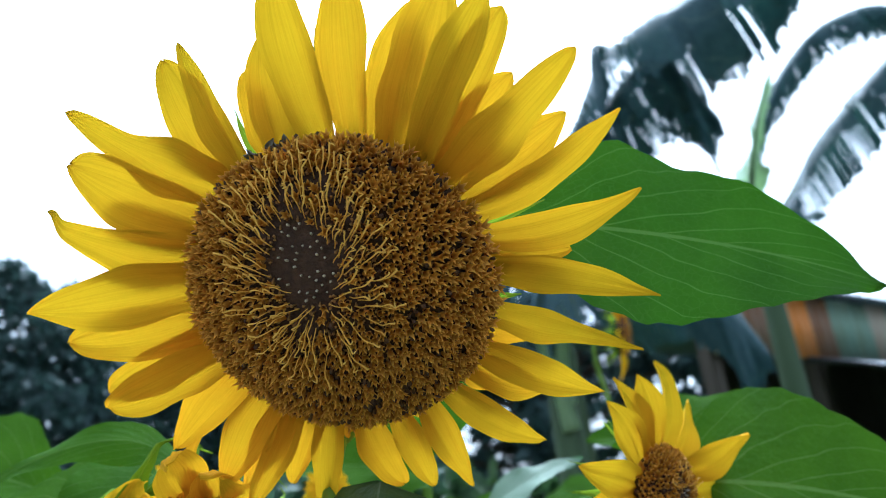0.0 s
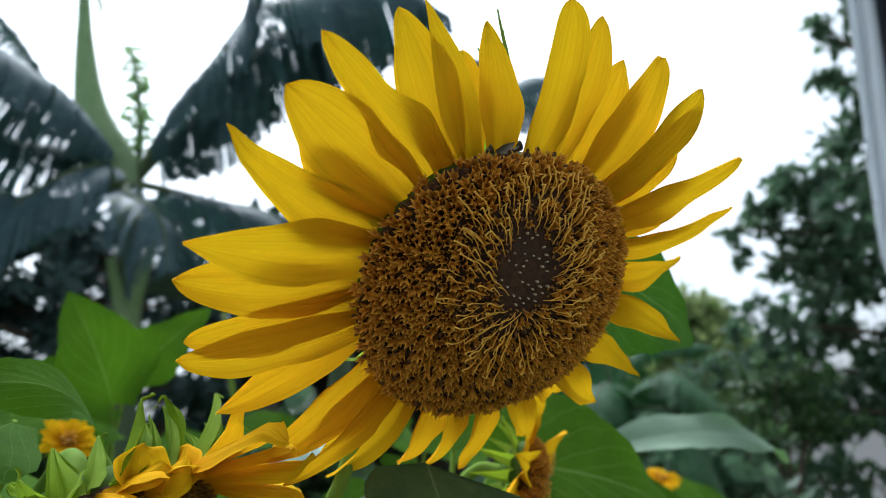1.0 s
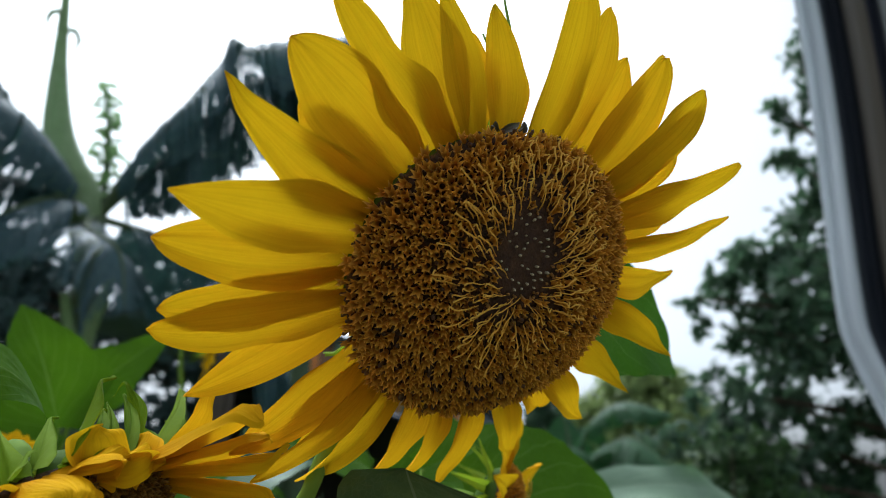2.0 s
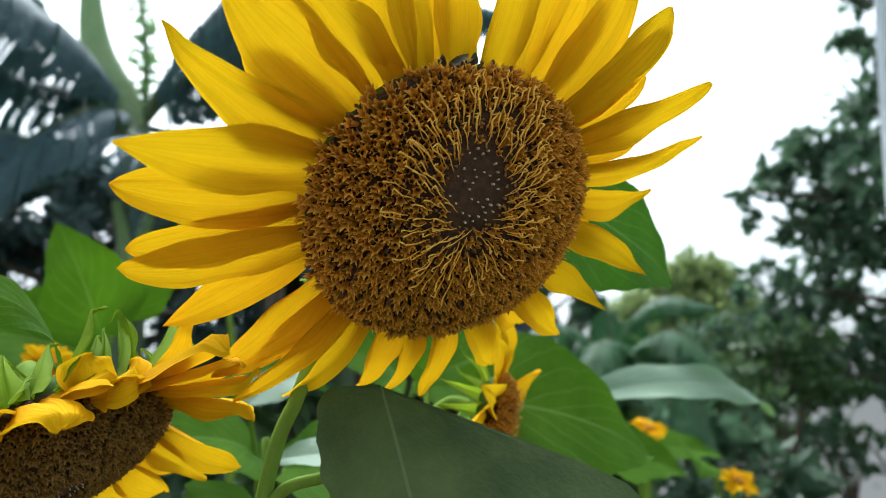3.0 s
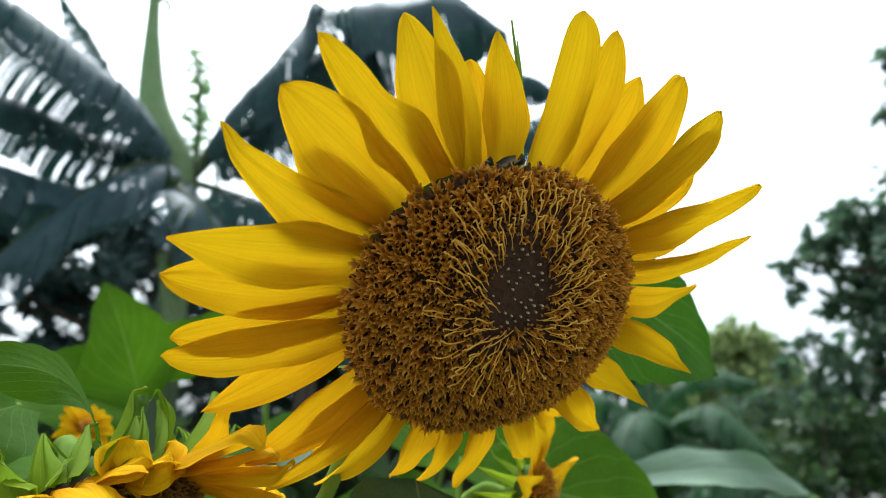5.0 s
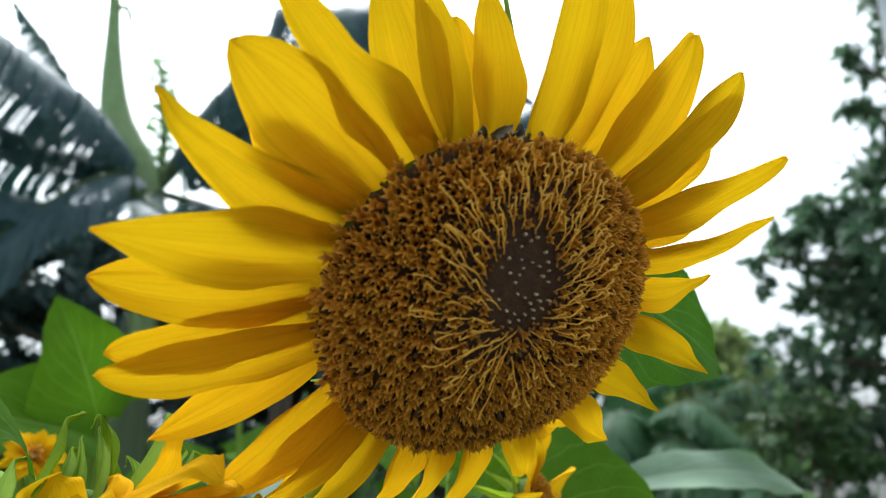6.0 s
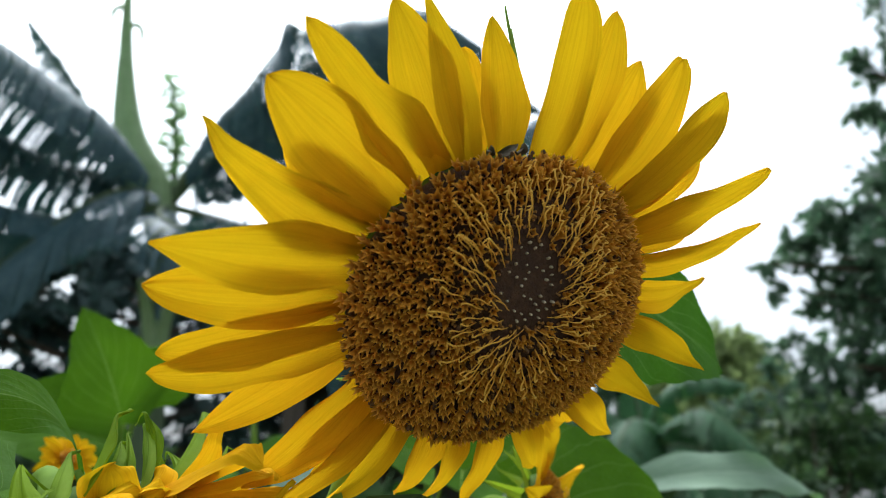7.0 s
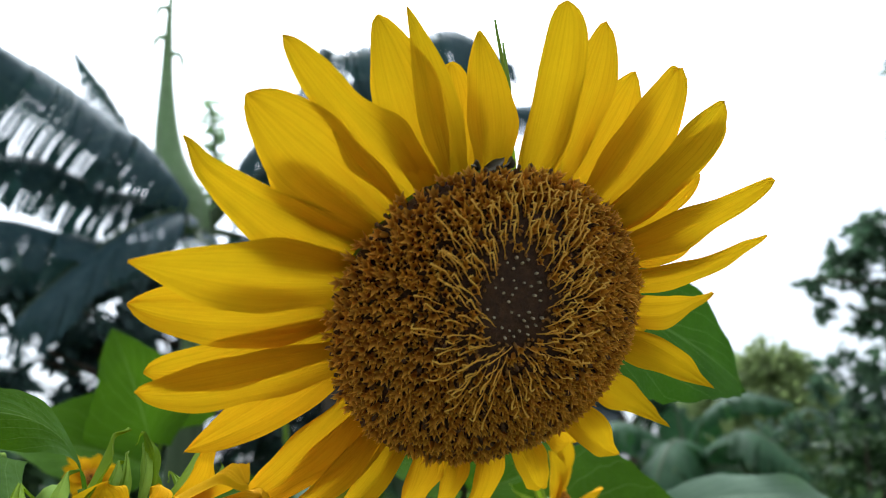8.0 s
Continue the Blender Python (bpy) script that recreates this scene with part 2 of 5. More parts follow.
def petal_mesh(a0, a1, r1, w1, width, r0=0.0405, w0=-0.008, arch=0.12, cup=0.25, twist=0.0, blunt=0.55, hook=0.0, seed=0, fold=0.0, belly=0.0, lance=0.0, neck=0.0, bend=0.0):
    """A ray petal in the flower's frame (z is the flower's axis). a0, a1: angle of foot and tip; r1, w1: the tip's reach and height; bend: how far it bows towards greater angles."""
    rng = random.Random(seed)
    a0, a1 = radians(a0), radians(a1)
    p0 = Vector((r0 * math.cos(a0), r0 * math.sin(a0), w0))
    p2 = Vector((r1 * math.cos(a1), r1 * math.sin(a1), w1))
    length = (p2 - p0).length
    p1 = p0.lerp(p2, 0.5) + Vector((0, 0, arch * length)) + Vector((math.cos(a0), math.sin(a0), 0)) * (belly * length) + Vector((-math.sin(a1), math.cos(a1), 0)) * (bend * length)
    n, m = 28, 14
    axis = Vector((0, 0, 1))
    verts, faces, uvs = [], [], []
    ph, ph2 = rng.uniform(0, 6), rng.uniform(0, 6)
    for k in range(n + 1):
        t = k / n
        c = (1 - t) ** 2 * p0 + 2 * t * (1 - t) * p1 + t * t * p2
        tan = (2 * (1 - t) * (p1 - p0) + 2 * t * (p2 - p1)).normalized()
        side = axis.cross(tan).normalized()
        nrm = tan.cross(side)
        ang = twist * t + 0.10 * math.sin(4 * t + ph)
        side, nrm = math.cos(ang) * side + math.sin(ang) * nrm, math.cos(ang) * nrm - math.sin(ang) * side
        c = c + nrm * (hook * length * smooth_step(0.82, 1.0, t) * 0.12) + side * (hook * length * 0.05 * smooth_step(0.85, 1, t))
        foot = 0.64 + 0.36 * smooth_step(0.0, 0.46, t)
        tip = max(1 - t, 0.0)
        reach = 0.27 + 0.36 * blunt
        point = math.sin(0.5 * math.pi * min(1.0, tip / reach)) ** (0.35 + 0.55 * blunt)
        half = 0.53 * width * foot * (point if k < n else 0.03)
        half *= 1 - neck * smooth_step(0.36, 0.66, t)
        if lance:
            half = 0.5 * width * (0.85 + 0.15 * smooth_step(0.0, 0.15, t)) * max(0.02, (1 - t) ** lance)
        for j in range(m + 1):
            s = 2 * j / m - 1
            ridge = 0.085 * width * math.cos(s * 7.0 + 0.6 * math.sin(3 * t + ph)) * (1 - t * 0.5) + 0.03 * width * math.sin(s * 15 + ph2)
            wave = 0.05 * width * s * s * math.sin(9 * t + ph2 + (2 if s > 0 else 0)) * smooth_step(0.2, 0.6, t)
            lift = cup * half * s * s + ridge * 0.5 + wave + fold * half * abs(s)
            edge = 1 + (0.03 * math.sin(17 * t + ph) + 0.09 * math.sin(6.3 * t + ph2 + (1.7 if s > 0 else 0))) * abs(s) ** 3
            verts.append(c + side * (half * s * edge) + nrm * lift)
            uvs.append((j / m, t))
    for k in range(n):
        for j in range(m):
            a = k * (m + 1) + j
            faces.append((a, a + 1, a + m + 2, a + m + 1))
    return mesh_of("petal", verts, faces, uvs)


def leaf_mesh(base, tip, width, normal, sag=0.1, fold=0.25, heart=0.35, wave=0.02, seed=0, point=0.8, curl=0.0, crown=0.0, skew=0.0, bow=0.0, drop=0.0):
    """A heart-shaped blade from base to tip; normal: the way its upper side looks; sag: bow along it; fold: the trough of its cross-section."""
    rng = random.Random(seed)
    base, tip, normal = Vector(base), Vector(tip), Vector(normal).normalized()
    along = tip - base
    length = along.length
    side0 = along.normalized().cross(normal).normalized()
    up = side0.cross(along.normalized())
    n, m = 34, 20
    ph = [rng.uniform(0, 6) for _ in range(4)]
    verts, faces, uvs = [], [], []
    for k in range(n + 1):
        t = k / n
        c = base + along * t + up * (sag * length * 4 * t * (1 - t)) + up * (curl * length * smooth_step(0.55, 1.0, t) ** 2) + Vector((0, 0, bow * length * math.sin(math.pi * t ** 0.6)))
        broad = (0.30 + 0.70 * smooth_step(0.0, 0.26, t)) if heart > 0 else smooth_step(-0.05, 0.4, t)
        if crown:
            broad = max(0.0, 1 - (1 - min(t / crown, 1.0)) ** 3.2) ** 0.3125
        taper = (min(1.0, (1 - t) / 0.68)) ** point
        half = 0.5 * width * broad * (taper if k < n else 0.02)
        back = heart * 0.22 * length * smooth_step(0.3, 0.0, t)
        for j in range(m + 1):
            s = 2 * j / m - 1
            q = abs(s)
            tooth = 1 + 0.022 * math.sin(60 * t + 2 * s) * q ** 6 + 0.03 * math.sin(11 * t + ph[0] + s) * q ** 3
            rip = wave * length * q * q * (math.sin(10 * t + ph[1] * (1 if s > 0 else 1.7)) + 0.5 * math.sin(21 * t + ph[2]))
            quilt = 0.006 * length * math.sin(2 * math.pi * 6.5 * (t - (q / 2) ** 0.8)) * q * (1 - q)
            verts.append(c + side0 * (half * s * tooth * (1 + (skew if s < 0 else -skew))) + up * (fold * half * q + rip + quilt) - along.normalized() * (back * q ** 1.5 - drop * length * broad * (q if s < 0 else -0.2 * q)))
            uvs.append((j / m, t))
    for k in range(n):
        for j in range(m):
            a = k * (m + 1) + j
            faces.append((a, a + 1, a + m + 2, a + m + 1))
    return mesh_of("leaf", verts, faces, uvs)


def bract_mesh(a, r1, w1, width, r0=0.030, w0=-0.020, curl=0.0, seed=0, belly=0.0, arch=0.18, lean=0.0):
    return petal_mesh(a, a + lean + random.Random(seed).uniform(-7, 7), r1, w1, width, r0, w0, arch, 0.3, 0.2 * curl, 1.9, curl, seed, 0.35, belly, 1.15)


def dome(r, big_r, height):
    return height * max(0.0, 1 - (r / big_r) ** 2) ** 0.72


def disc_mesh(big_r, height, depth):
    rings, sides = 22, 56
    verts, faces = [Vector((0, 0, height))], []
    prof = [(big_r * k / rings, dome(big_r * k / rings, big_r, height)) for k in range(1, rings + 1)]
    prof += [(big_r * 0.985, -depth * 0.25), (big_r * 0.9, -depth * 0.6)]
    for r, z in prof:
        for j in range(sides):
            a = 2 * math.pi * j / sides
            verts.append(Vector((r * math.cos(a), r * math.sin(a), z)))
    faces = [(0, 1 + j, 1 + (j + 1) % sides) for j in range(sides)]
    for k in range(len(prof) - 1):
        for j in range(sides):
            a, b = 1 + k * sides + j, 1 + k * sides + (j + 1) % sides
            faces.append((a, a + sides, b + sides, b))
    return mesh_of("disc", verts, faces)


def receptacle_mesh(big_r, depth):
    prof = [(0.97, -0.10), (0.96, -0.5), (0.8, -1.0), (0.5, -1.35), (0.2, -1.6), (0.02, -1.7)]
    sides = 36
    verts, faces = [], []
    for r, z in prof:
        for j in range(sides):
            a = 2 * math.pi * j / sides
            verts.append((big_r * r * math.cos(a), big_r * r * math.sin(a), depth * z))
    for k in range(len(prof) - 1):
        for j in range(sides):
            a, b = k * sides + j, k * sides + (j + 1) % sides
            faces.append((a, a + sides, b + sides, b))
    faces.append(tuple((len(prof) - 1) * sides + j for j in range(sides)))
    return mesh_of("receptacle", verts, faces)


def cup_data(rng, scale=1.0):
    """A spent disc floret: a short tube that opens in five pointed lobes."""
    verts, faces, uvs = [], [], []
    h, r = 0.0027 * scale * rng.uniform(0.8, 1.25), 0.00082 * scale
    lean = Vector((rng.uniform(-0.3, 0.3), rng.uniform(-0.3, 0.3), 0)) * h
    for z, rr in ((0, 0.8), (0.55, 1.0)):
        for j in range(10):
            a = 2 * math.pi * j / 10
            verts.append(Vector((r * rr * math.cos(a), r * rr * math.sin(a), h * z)) + lean * z)
            uvs.append((j / 10, z * 0.6))
    for j in range(10):
        a = 2 * math.pi * j / 10
        out, z = (2.0 * rng.uniform(0.75, 1.25), 0.98 * rng.uniform(0.85, 1.2)) if j % 2 == 0 else (1.2, 0.66)
        verts.append(Vector((r * out * math.cos(a), r * out * math.sin(a), h * z)) + lean * z)
        uvs.append((j / 10, 1.0 if j % 2 == 0 else 0.6))
    for k in range(2):
        for j in range(10):
            a, b = k * 10 + j, k * 10 + (j + 1) % 10
            faces.append((a, b, b + 10, a + 10))
    return verts, faces, uvs


def spike_data(rng, scale=1.0):
    """A dark unopened floret with a pointed head."""
    prof = [(0.45, 0), (0.75, 0.5), (0.95, 0.75), (0.1, 1.0)]
    verts, faces, uvs = [], [], []
    h, r = 0.0024 * scale * rng.uniform(0.8, 1.2), 0.0007 * scale
    for q, z in prof:
        for j in range(6):
            a = 2 * math.pi * j / 6
            verts.append(Vector((r * q * math.cos(a), r * q * math.sin(a), h * z)))
            uvs.append((j / 6, z))
    for k in range(3):
        for j in range(6):
            a, b = k * 6 + j, k * 6 + (j + 1) % 6
            faces.append((a, b, b + 6, a + 6))
    return verts, faces, uvs


def style_data(rng, length):
    """A long style lying outward over the disc (x is outward), wavy, with a curled tip."""
    ph = rng.uniform(0, 6)
    pts = []
    for k in range(6):
        t = k / 5
        pts.append((length * t, length * 0.08 * math.sin(6.0 * t + ph) * t + length * 0.06 * rng.uniform(-1, 1) * t * t, 0.0016 + 0.0022 * math.sin(2.6 * t) + (0.0012 if k == 5 else 0)))
    pts.append((length * 0.97, length * rng.choice((-0.12, 0.12)), 0.0036))
    return tube_data(pts, [0.00014, 0.00015, 0.00016, 0.00019, 0.00023, 0.00027, 0.00012], 12, 5)


def bud_data(rng, scale=1.0):
    verts, faces, uvs = [], [], []
    h, r = 0.0013 * scale * rng.uniform(0.8, 1.3), 0.00038 * scale * rng.uniform(0.75, 1.2)
    for q, z in ((0.8, 0), (1.0, 0.6), (0.3, 1.0)):
        for j in range(6):
            a = 2 * math.pi * j / 6
            verts.append(Vector((r * q * math.cos(a), r * q * math.sin(a), h * z)))
            uvs.append((j / 6, z))
    for k in range(2):
        for j in range(6):
            a, b = k * 6 + j, k * 6 + (j + 1) % 6
            faces.append((a, b, b + 6, a + 6))
    faces.append(tuple(12 + j for j in range(6)))
    return verts, faces, uvs


def join(pieces):
    """One mesh's data from many (data, matrix)."""
    verts, faces, uvs = [], [], []
    for (v, f, u), m in pieces:
        s = len(verts)
        verts += [m @ Vector(p) for p in v]
        faces += [tuple(s + i for i in q) for q in f]
        uvs += u
    return verts, faces, uvs


def fill_disc(disc, big_r, height, count, patch, root, singles=True, seed=3, scale=1.0, spent=None):
    """Florets in the spiral of a sunflower's head: a dark patch with pale buds, long styles round it, spent cups outside, dark florets on the rim.
    patch: the patch's middle and its two radii; root: the point that the styles lean away from."""
    rng = random.Random(seed)
    cups = [cup_data(rng, scale) for _ in range(7)]
    darks = [spike_data(rng, scale) for _ in range(4)]
    buds = [bud_data(rng, scale) for _ in range(6)]
    styles = [style_data(rng, (0.0052 + 0.00048 * k) * scale) for k in range(10)]
    names = {"floret": (cups, spent or CUP), "dark_floret": (darks, CUP_DARK), "bud": (buds, PALE_TIP), "style": (styles, FILAMENT)}
    meshes = {k: [mesh_of(k, *d) for d in v[0]] for k, v in names.items()}
    for k, v in meshes.items():
        for me in v:
            me.materials.append(names[k][1])
    rest, made = {k: [] for k in names}, {k: 0 for k in names}
    pc, root = Vector(patch[:2]), Vector(root)
    steps = [big_r * 0.998 * k / 400 for k in range(401)]
    area = [0.0]
    for a, b in zip(steps, steps[1:]):
        area.append(area[-1] + (a + b) * math.hypot(b - a, dome(b, big_r, height) - dome(a, big_r, height)))
    for i in range(count):
        r = float(np.interp(area[-1] * (i + 0.5) / count, area, steps))
        th = i * 2.39996 + rng.uniform(-0.02, 0.02)
        x, y = r * math.cos(th), r * math.sin(th)
        e = big_r * 1e-3
        slope = (dome(r + e, big_r, height) - dome(r - e, big_r, height)) / (2 * e) if r < big_r * 0.985 else -2.6
        nrm = Vector((-slope * math.cos(th), -slope * math.sin(th), 1)).normalized()
        place = Vector((x, y, dome(r, big_r, height)))
        q = Vector((x, y)) - pc
        far = math.hypot(q.x / patch[2], q.y / patch[3]) * rng.uniform(0.92, 1.08)
        q = Vector((x, y)) - root
        low = 1.0 + 0.15 * max(0.0, -q.normalized().y)
        if far < 0.90:
            if rng.random() < 0.35:
                continue
            kind = "bud"
        elif not spent and far < 2.25 * low and r < 0.84 * big_r and rng.random() < 0.95 - 0.50 * (far - 0.90):
            kind = "style"
        # dark florets get likelier toward the disc's lower edge
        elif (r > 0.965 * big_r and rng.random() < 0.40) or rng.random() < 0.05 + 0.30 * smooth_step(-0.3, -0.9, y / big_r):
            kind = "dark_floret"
        else:
            kind = "floret"
        out = Vector((q.x, q.y, 0)).normalized()
        out = (out - nrm * out.dot(nrm)).normalized()
        spin = rng.uniform(-0.20, 0.20) if kind == "style" else rng.uniform(0, 6.28)
        lean = out * rng.uniform(0.0, 0.45) if kind != "style" else out * 0
        z = (nrm + lean).normalized()
        xx = (out - z * out.dot(z)).normalized()
        rot = Matrix((xx, z.cross(xx), z)).transposed().to_4x4()
        size = rng.uniform(0.85, 1.2) * (0.8 + 0.35 * r / big_r if kind == "floret" else 1.0)
        m = Matrix.Translation(place) @ rot @ Matrix.Rotation(spin, 4, "Z") @ Matrix.Diagonal((size, size, size, 1))
        pick = rng.randrange(len(meshes[kind]))
        if singles and made[kind] < 300 and (kind != "floret" or x < 0.012 * scale):
            made[kind] += 1
            part(kind, meshes[kind][pick], None, disc, m=m)
        else:
            rest[kind].append((names[kind][0][pick], m))
    for kind, pieces in rest.items():
        if pieces:
            part(kind + "_mass", mesh_of(kind + "_mass", *join(pieces)), names[kind][1], disc, kind="stuff")
    # chaffy bed between the florets
    bits = []
    for i in range(count):
        r = big_r * math.sqrt(rng.random()) * 0.98
        th = rng.uniform(0, 6.28)
        if math.hypot((r * math.cos(th) - pc.x) / patch[2], (r * math.sin(th) - pc.y) / patch[3]) < 1:
            continue
        m = Matrix.Translation((r * math.cos(th), r * math.sin(th), dome(r, big_r, height) - 0.0004)) @ Euler((rng.uniform(-0.7, 0.7), rng.uniform(-0.7, 0.7), rng.uniform(0, 6))).to_matrix().to_4x4()
        bits.append((darks[i % 4], m @ Matrix.Diagonal((0.7, 0.7, 0.8, 1))))
    part("chaff", mesh_of("chaff", *join(bits)), spent or CHAFF, disc, kind="stuff")


def head_frame(centre, axis):
    """The flower's frame: z along the way that it faces, x level."""
    n = Vector(axis).normalized()
    u = Vector((0, 0, 1)).cross(n)
    u = (u if u.x > 0 else -u).normalized()
    v = n.cross(u)
    return Matrix.Translation(centre) @ Matrix((u, v, n)).transposed().to_4x4()

# ---------------------------------------------------------------- ground
_g = Nodes("garden_soil", 0.9, 0.15)
# unseen soil, kept pale so it bounces light up onto the disc
_soil = _g.ramp(_g.noise(3.0, 5.0), (0.3, (0.13, 0.10, 0.07)), (0.7, (0.24, 0.19, 0.14)))
_turf = _g.ramp(_g.noise(1.3, 5.0), (0.3, (0.025, 0.05, 0.012)), (0.7, (0.06, 0.10, 0.03)))
_far = _g.n.new("ShaderNodeVectorMath")
_far.operation = "LENGTH"
_g.l.new(_g.co.outputs["Object"], _far.inputs[0])
_edge = _g.n.new("ShaderNodeMapRange")
_edge.inputs["From Min"].default_value, _edge.inputs["From Max"].default_value = 2.0, 4.0
_g.l.new(_g.math("ADD", _far.outputs["Value"], _g.math("MULTIPLY", _g.noise(1.5, 3.0), 1.5)), _edge.inputs["Value"])
_g.bump(_g.noise(9.0, 4.0), 0.8, 0.03)
GROUND = _g.colour(_g.mix(_edge.outputs["Result"], _soil, _turf)).mat
GRASS = plain("weeds", (0.03, 0.07, 0.012), (0.07, 0.14, 0.025), 5.0, 0.7, 0.25, 0.2, 0.01, island=0.5).mat


def make_ground():
    rng = random.Random(5)
    rings = [0.0, 1, 2, 3, 4, 6, 9, 12, 15, 22, 40, 90, 300, 1500, 4000]
    sides = 48
    verts, faces = [], []
    for r in rings:
        for j in range(sides):
            a = 2 * math.pi * j / sides
            verts.append((r * math.cos(a), r * math.sin(a), rng.uniform(-0.06, 0.0) - 0.14 * max(0.0, r - 9)))
    for k in range(len(rings) - 1):
        for j in range(sides):
            a, b = k * sides + j, k * sides + (j + 1) % sides
            faces.append((a, a + sides, b + sides, b))
    me = mesh_of("ground", verts, faces)
    me.materials.append(GROUND)
    tagged(new("ground", me), "pale garden soil turning to rough grass", "ground", kind="structure")
    verts, faces = [], []
    for _ in range(5000):
        a, r = rng.uniform(0, 6.28), 0.6 + 12 * rng.random()
        x, y, h, b = r * math.cos(a), r * math.sin(a), rng.uniform(0.06, 0.28), rng.uniform(0, 6.28)
        s, d = len(verts), Vector((math.cos(b), math.sin(b), 0))
        e = Vector((-d.y, d.x, 0)) * rng.uniform(0.1, 0.5) * h
        p = Vector((x, y, -0.05))
        verts += [p - d * 0.008, p + d * 0.008, p + e * 0.4 + d * 0.006 + Vector((0, 0, h * 0.6)), p + e * 0.4 - d * 0.006 + Vector((0, 0, h * 0.6)), p + e + Vector((0, 0, h))]
        faces += [(s, s + 1, s + 2, s + 3), (s + 3, s + 2, s + 4)]
    me = mesh_of("grass", verts, faces)
    me.materials.append(GRASS)
    tagged(new("grass", me), "low green weeds and grass on the soil", "grass", kind="stuff")


make_ground()

# ---------------------------------------------------------------- sunflowers


WITHERED = plain("withered_grey", (0.16, 0.13, 0.10), (0.28, 0.24, 0.19), 300, 0.8).mat


def local(m, base):
    return Matrix.Translation(-Vector(base)) @ m


def stem_part(plant, base, points, radii, name="stem", label=""):
    return part(name, tube(name, [Vector(p) - Vector(base) for p in points], radii, 40, 12), STEM, plant, label)


def leaf_part(plant, base, foot, tip, width, normal, material=None, stalk=(), name="leaf", label="", **shape):
    b = Vector(base)
    ob = part(name, leaf_mesh(Vector(foot) - b, Vector(tip) - b, width, normal, **shape), material or LEAF, plant, label)
    if stalk:
        part("petiole", tube("petiole", [Vector(p) - b for p in stalk] + [Vector(foot) - b], [0.0026, 0.002, 0.0015], 16, 8), STEM, ob)
    return ob


BED = Vector((0.011, 0.012, 0.008))


def big_sunflower():
    base = (-0.06, 0.15, 0.0)
    plant = thing("sunflower", base, "large open yellow sunflower, drooping brown disc on a green stem", "sunflower", "sunflowers")
    frame_m = head_frame((0.0040, 0.0176, 1.467), (-0.0521, -0.78, -0.6544))
    m = local(frame_m, base)
    count = [0]

    def petal(a0, a1, r1, w1, width, **shape):
        count[0] += 1
        if 220 < a0 < 345:
            # the hanging petals are drier: narrower tips, twisted and hooked
            vary = random.Random(900 + count[0])
            shape["twist"] = shape.get("twist", 0.0) + vary.uniform(-0.45, 0.45)
            shape["neck"] = vary.uniform(0.0, 0.2)
            shape["fold"] = vary.uniform(0.0, 0.35)
        part("petal", petal_mesh(a0, a1, r1, w1, width, seed=count[0], **shape), PETAL_DEEP if 200 < a0 < 335 else PETAL, plant, m=m)

    # right side, from the level petals downward
    petal(35, 37.4, 0.0950, 0.0020, 0.0150, neck=0.20, w0=-0.006, blunt=0.35, twist=0.4, bend=0.03)
    petal(43, 42, 0.0790, -0.0098, 0.0140, w0=-0.011)
    petal(29, 28, 0.0820, -0.0150, 0.0130, w0=-0.013, arch=0.2)
    petal(22, 24.9, 0.0940, -0.0031, 0.0115, hook=0.3, w0=-0.007, twist=0.6, blunt=0.75, bend=-0.10)
    petal(11, 6.4, 0.0916, -0.0220, 0.0110, hook=0.4, arch=0.2, blunt=0.7, bend=-0.10)
    petal(5, 356, 0.0695, -0.0190, 0.0100, w0=-0.012)
    petal(357, 348.9, 0.0933, -0.0046, 0.0125, blunt=1.2, arch=0.1, hook=0.4, bend=0.10)
    petal(338, 336, 0.0936, -0.0116, 0.0120, blunt=1.2, arch=0.12, hook=0.5, bend=0.06)
    petal(322, 323.3, 0.0904, -0.0140, 0.0125, blunt=0.9, arch=0.15, hook=0.3)
    # lower edge, hanging back
    petal(313, 317, 0.0790, -0.0200, 0.0125, arch=0.25, blunt=0.45, w0=-0.010)
    petal(299, 304.6, 0.0905, -0.0209, 0.0112, arch=0.2, w0=-0.008, hook=0.2, blunt=0.4)
    petal(290, 284.9, 0.0915, -0.0197, 0.0105, arch=0.2, hook=0.3, blunt=0.6, bend=0.06)
    petal(275, 275.9, 0.0905, -0.0212, 0.0098, arch=0.2, w0=-0.010, blunt=0.6, bend=0.08)
    petal(263, 269.0, 0.0880, -0.0217, 0.0122, arch=0.2, blunt=0.4)
    petal(250, 250.6, 0.0940, -0.0166, 0.0110, blunt=0.5, arch=0.2, bend=0.05)
    petal(239, 236.2, 0.0935, -0.0020, 0.0098, blunt=0.7, arch=0.16, w0=-0.006)
    petal(243, 243, 0.0840, -0.0110, 0.0110, w0=-0.012, blunt=0.5)
    petal(225, 228.9, 0.0915, -0.0037, 0.0150, blunt=0.85, arch=0.14)
    petal(234, 233, 0.0880, -0.0060, 0.0110, blunt=0.8, arch=0.14, w0=-0.009)
    for a, r, w in ((308, 0.074, -0.030), (283, 0.070, -0.030), (256, 0.070, -0.026), (329, 0.070, -0.026)):
        petal(a, a + 1, r, w, 0.0110, w0=-0.013, arch=0.18)
    # left side
    petal(211, 215.9, 0.0935, -0.0100, 0.0145, blunt=0.8, w0=-0.012, bend=-0.05)
    petal(202, 199.7, 0.0965, -0.0047, 0.0150, blunt=0.35, arch=0.1, w0=-0.005)
    petal(195, 197.0, 0.0935, -0.0060, 0.0145, blunt=0.45, w0=-0.010)
    petal(186, 184.4, 0.0955, -0.0050, 0.0190, blunt=0.55, w0=-0.011)
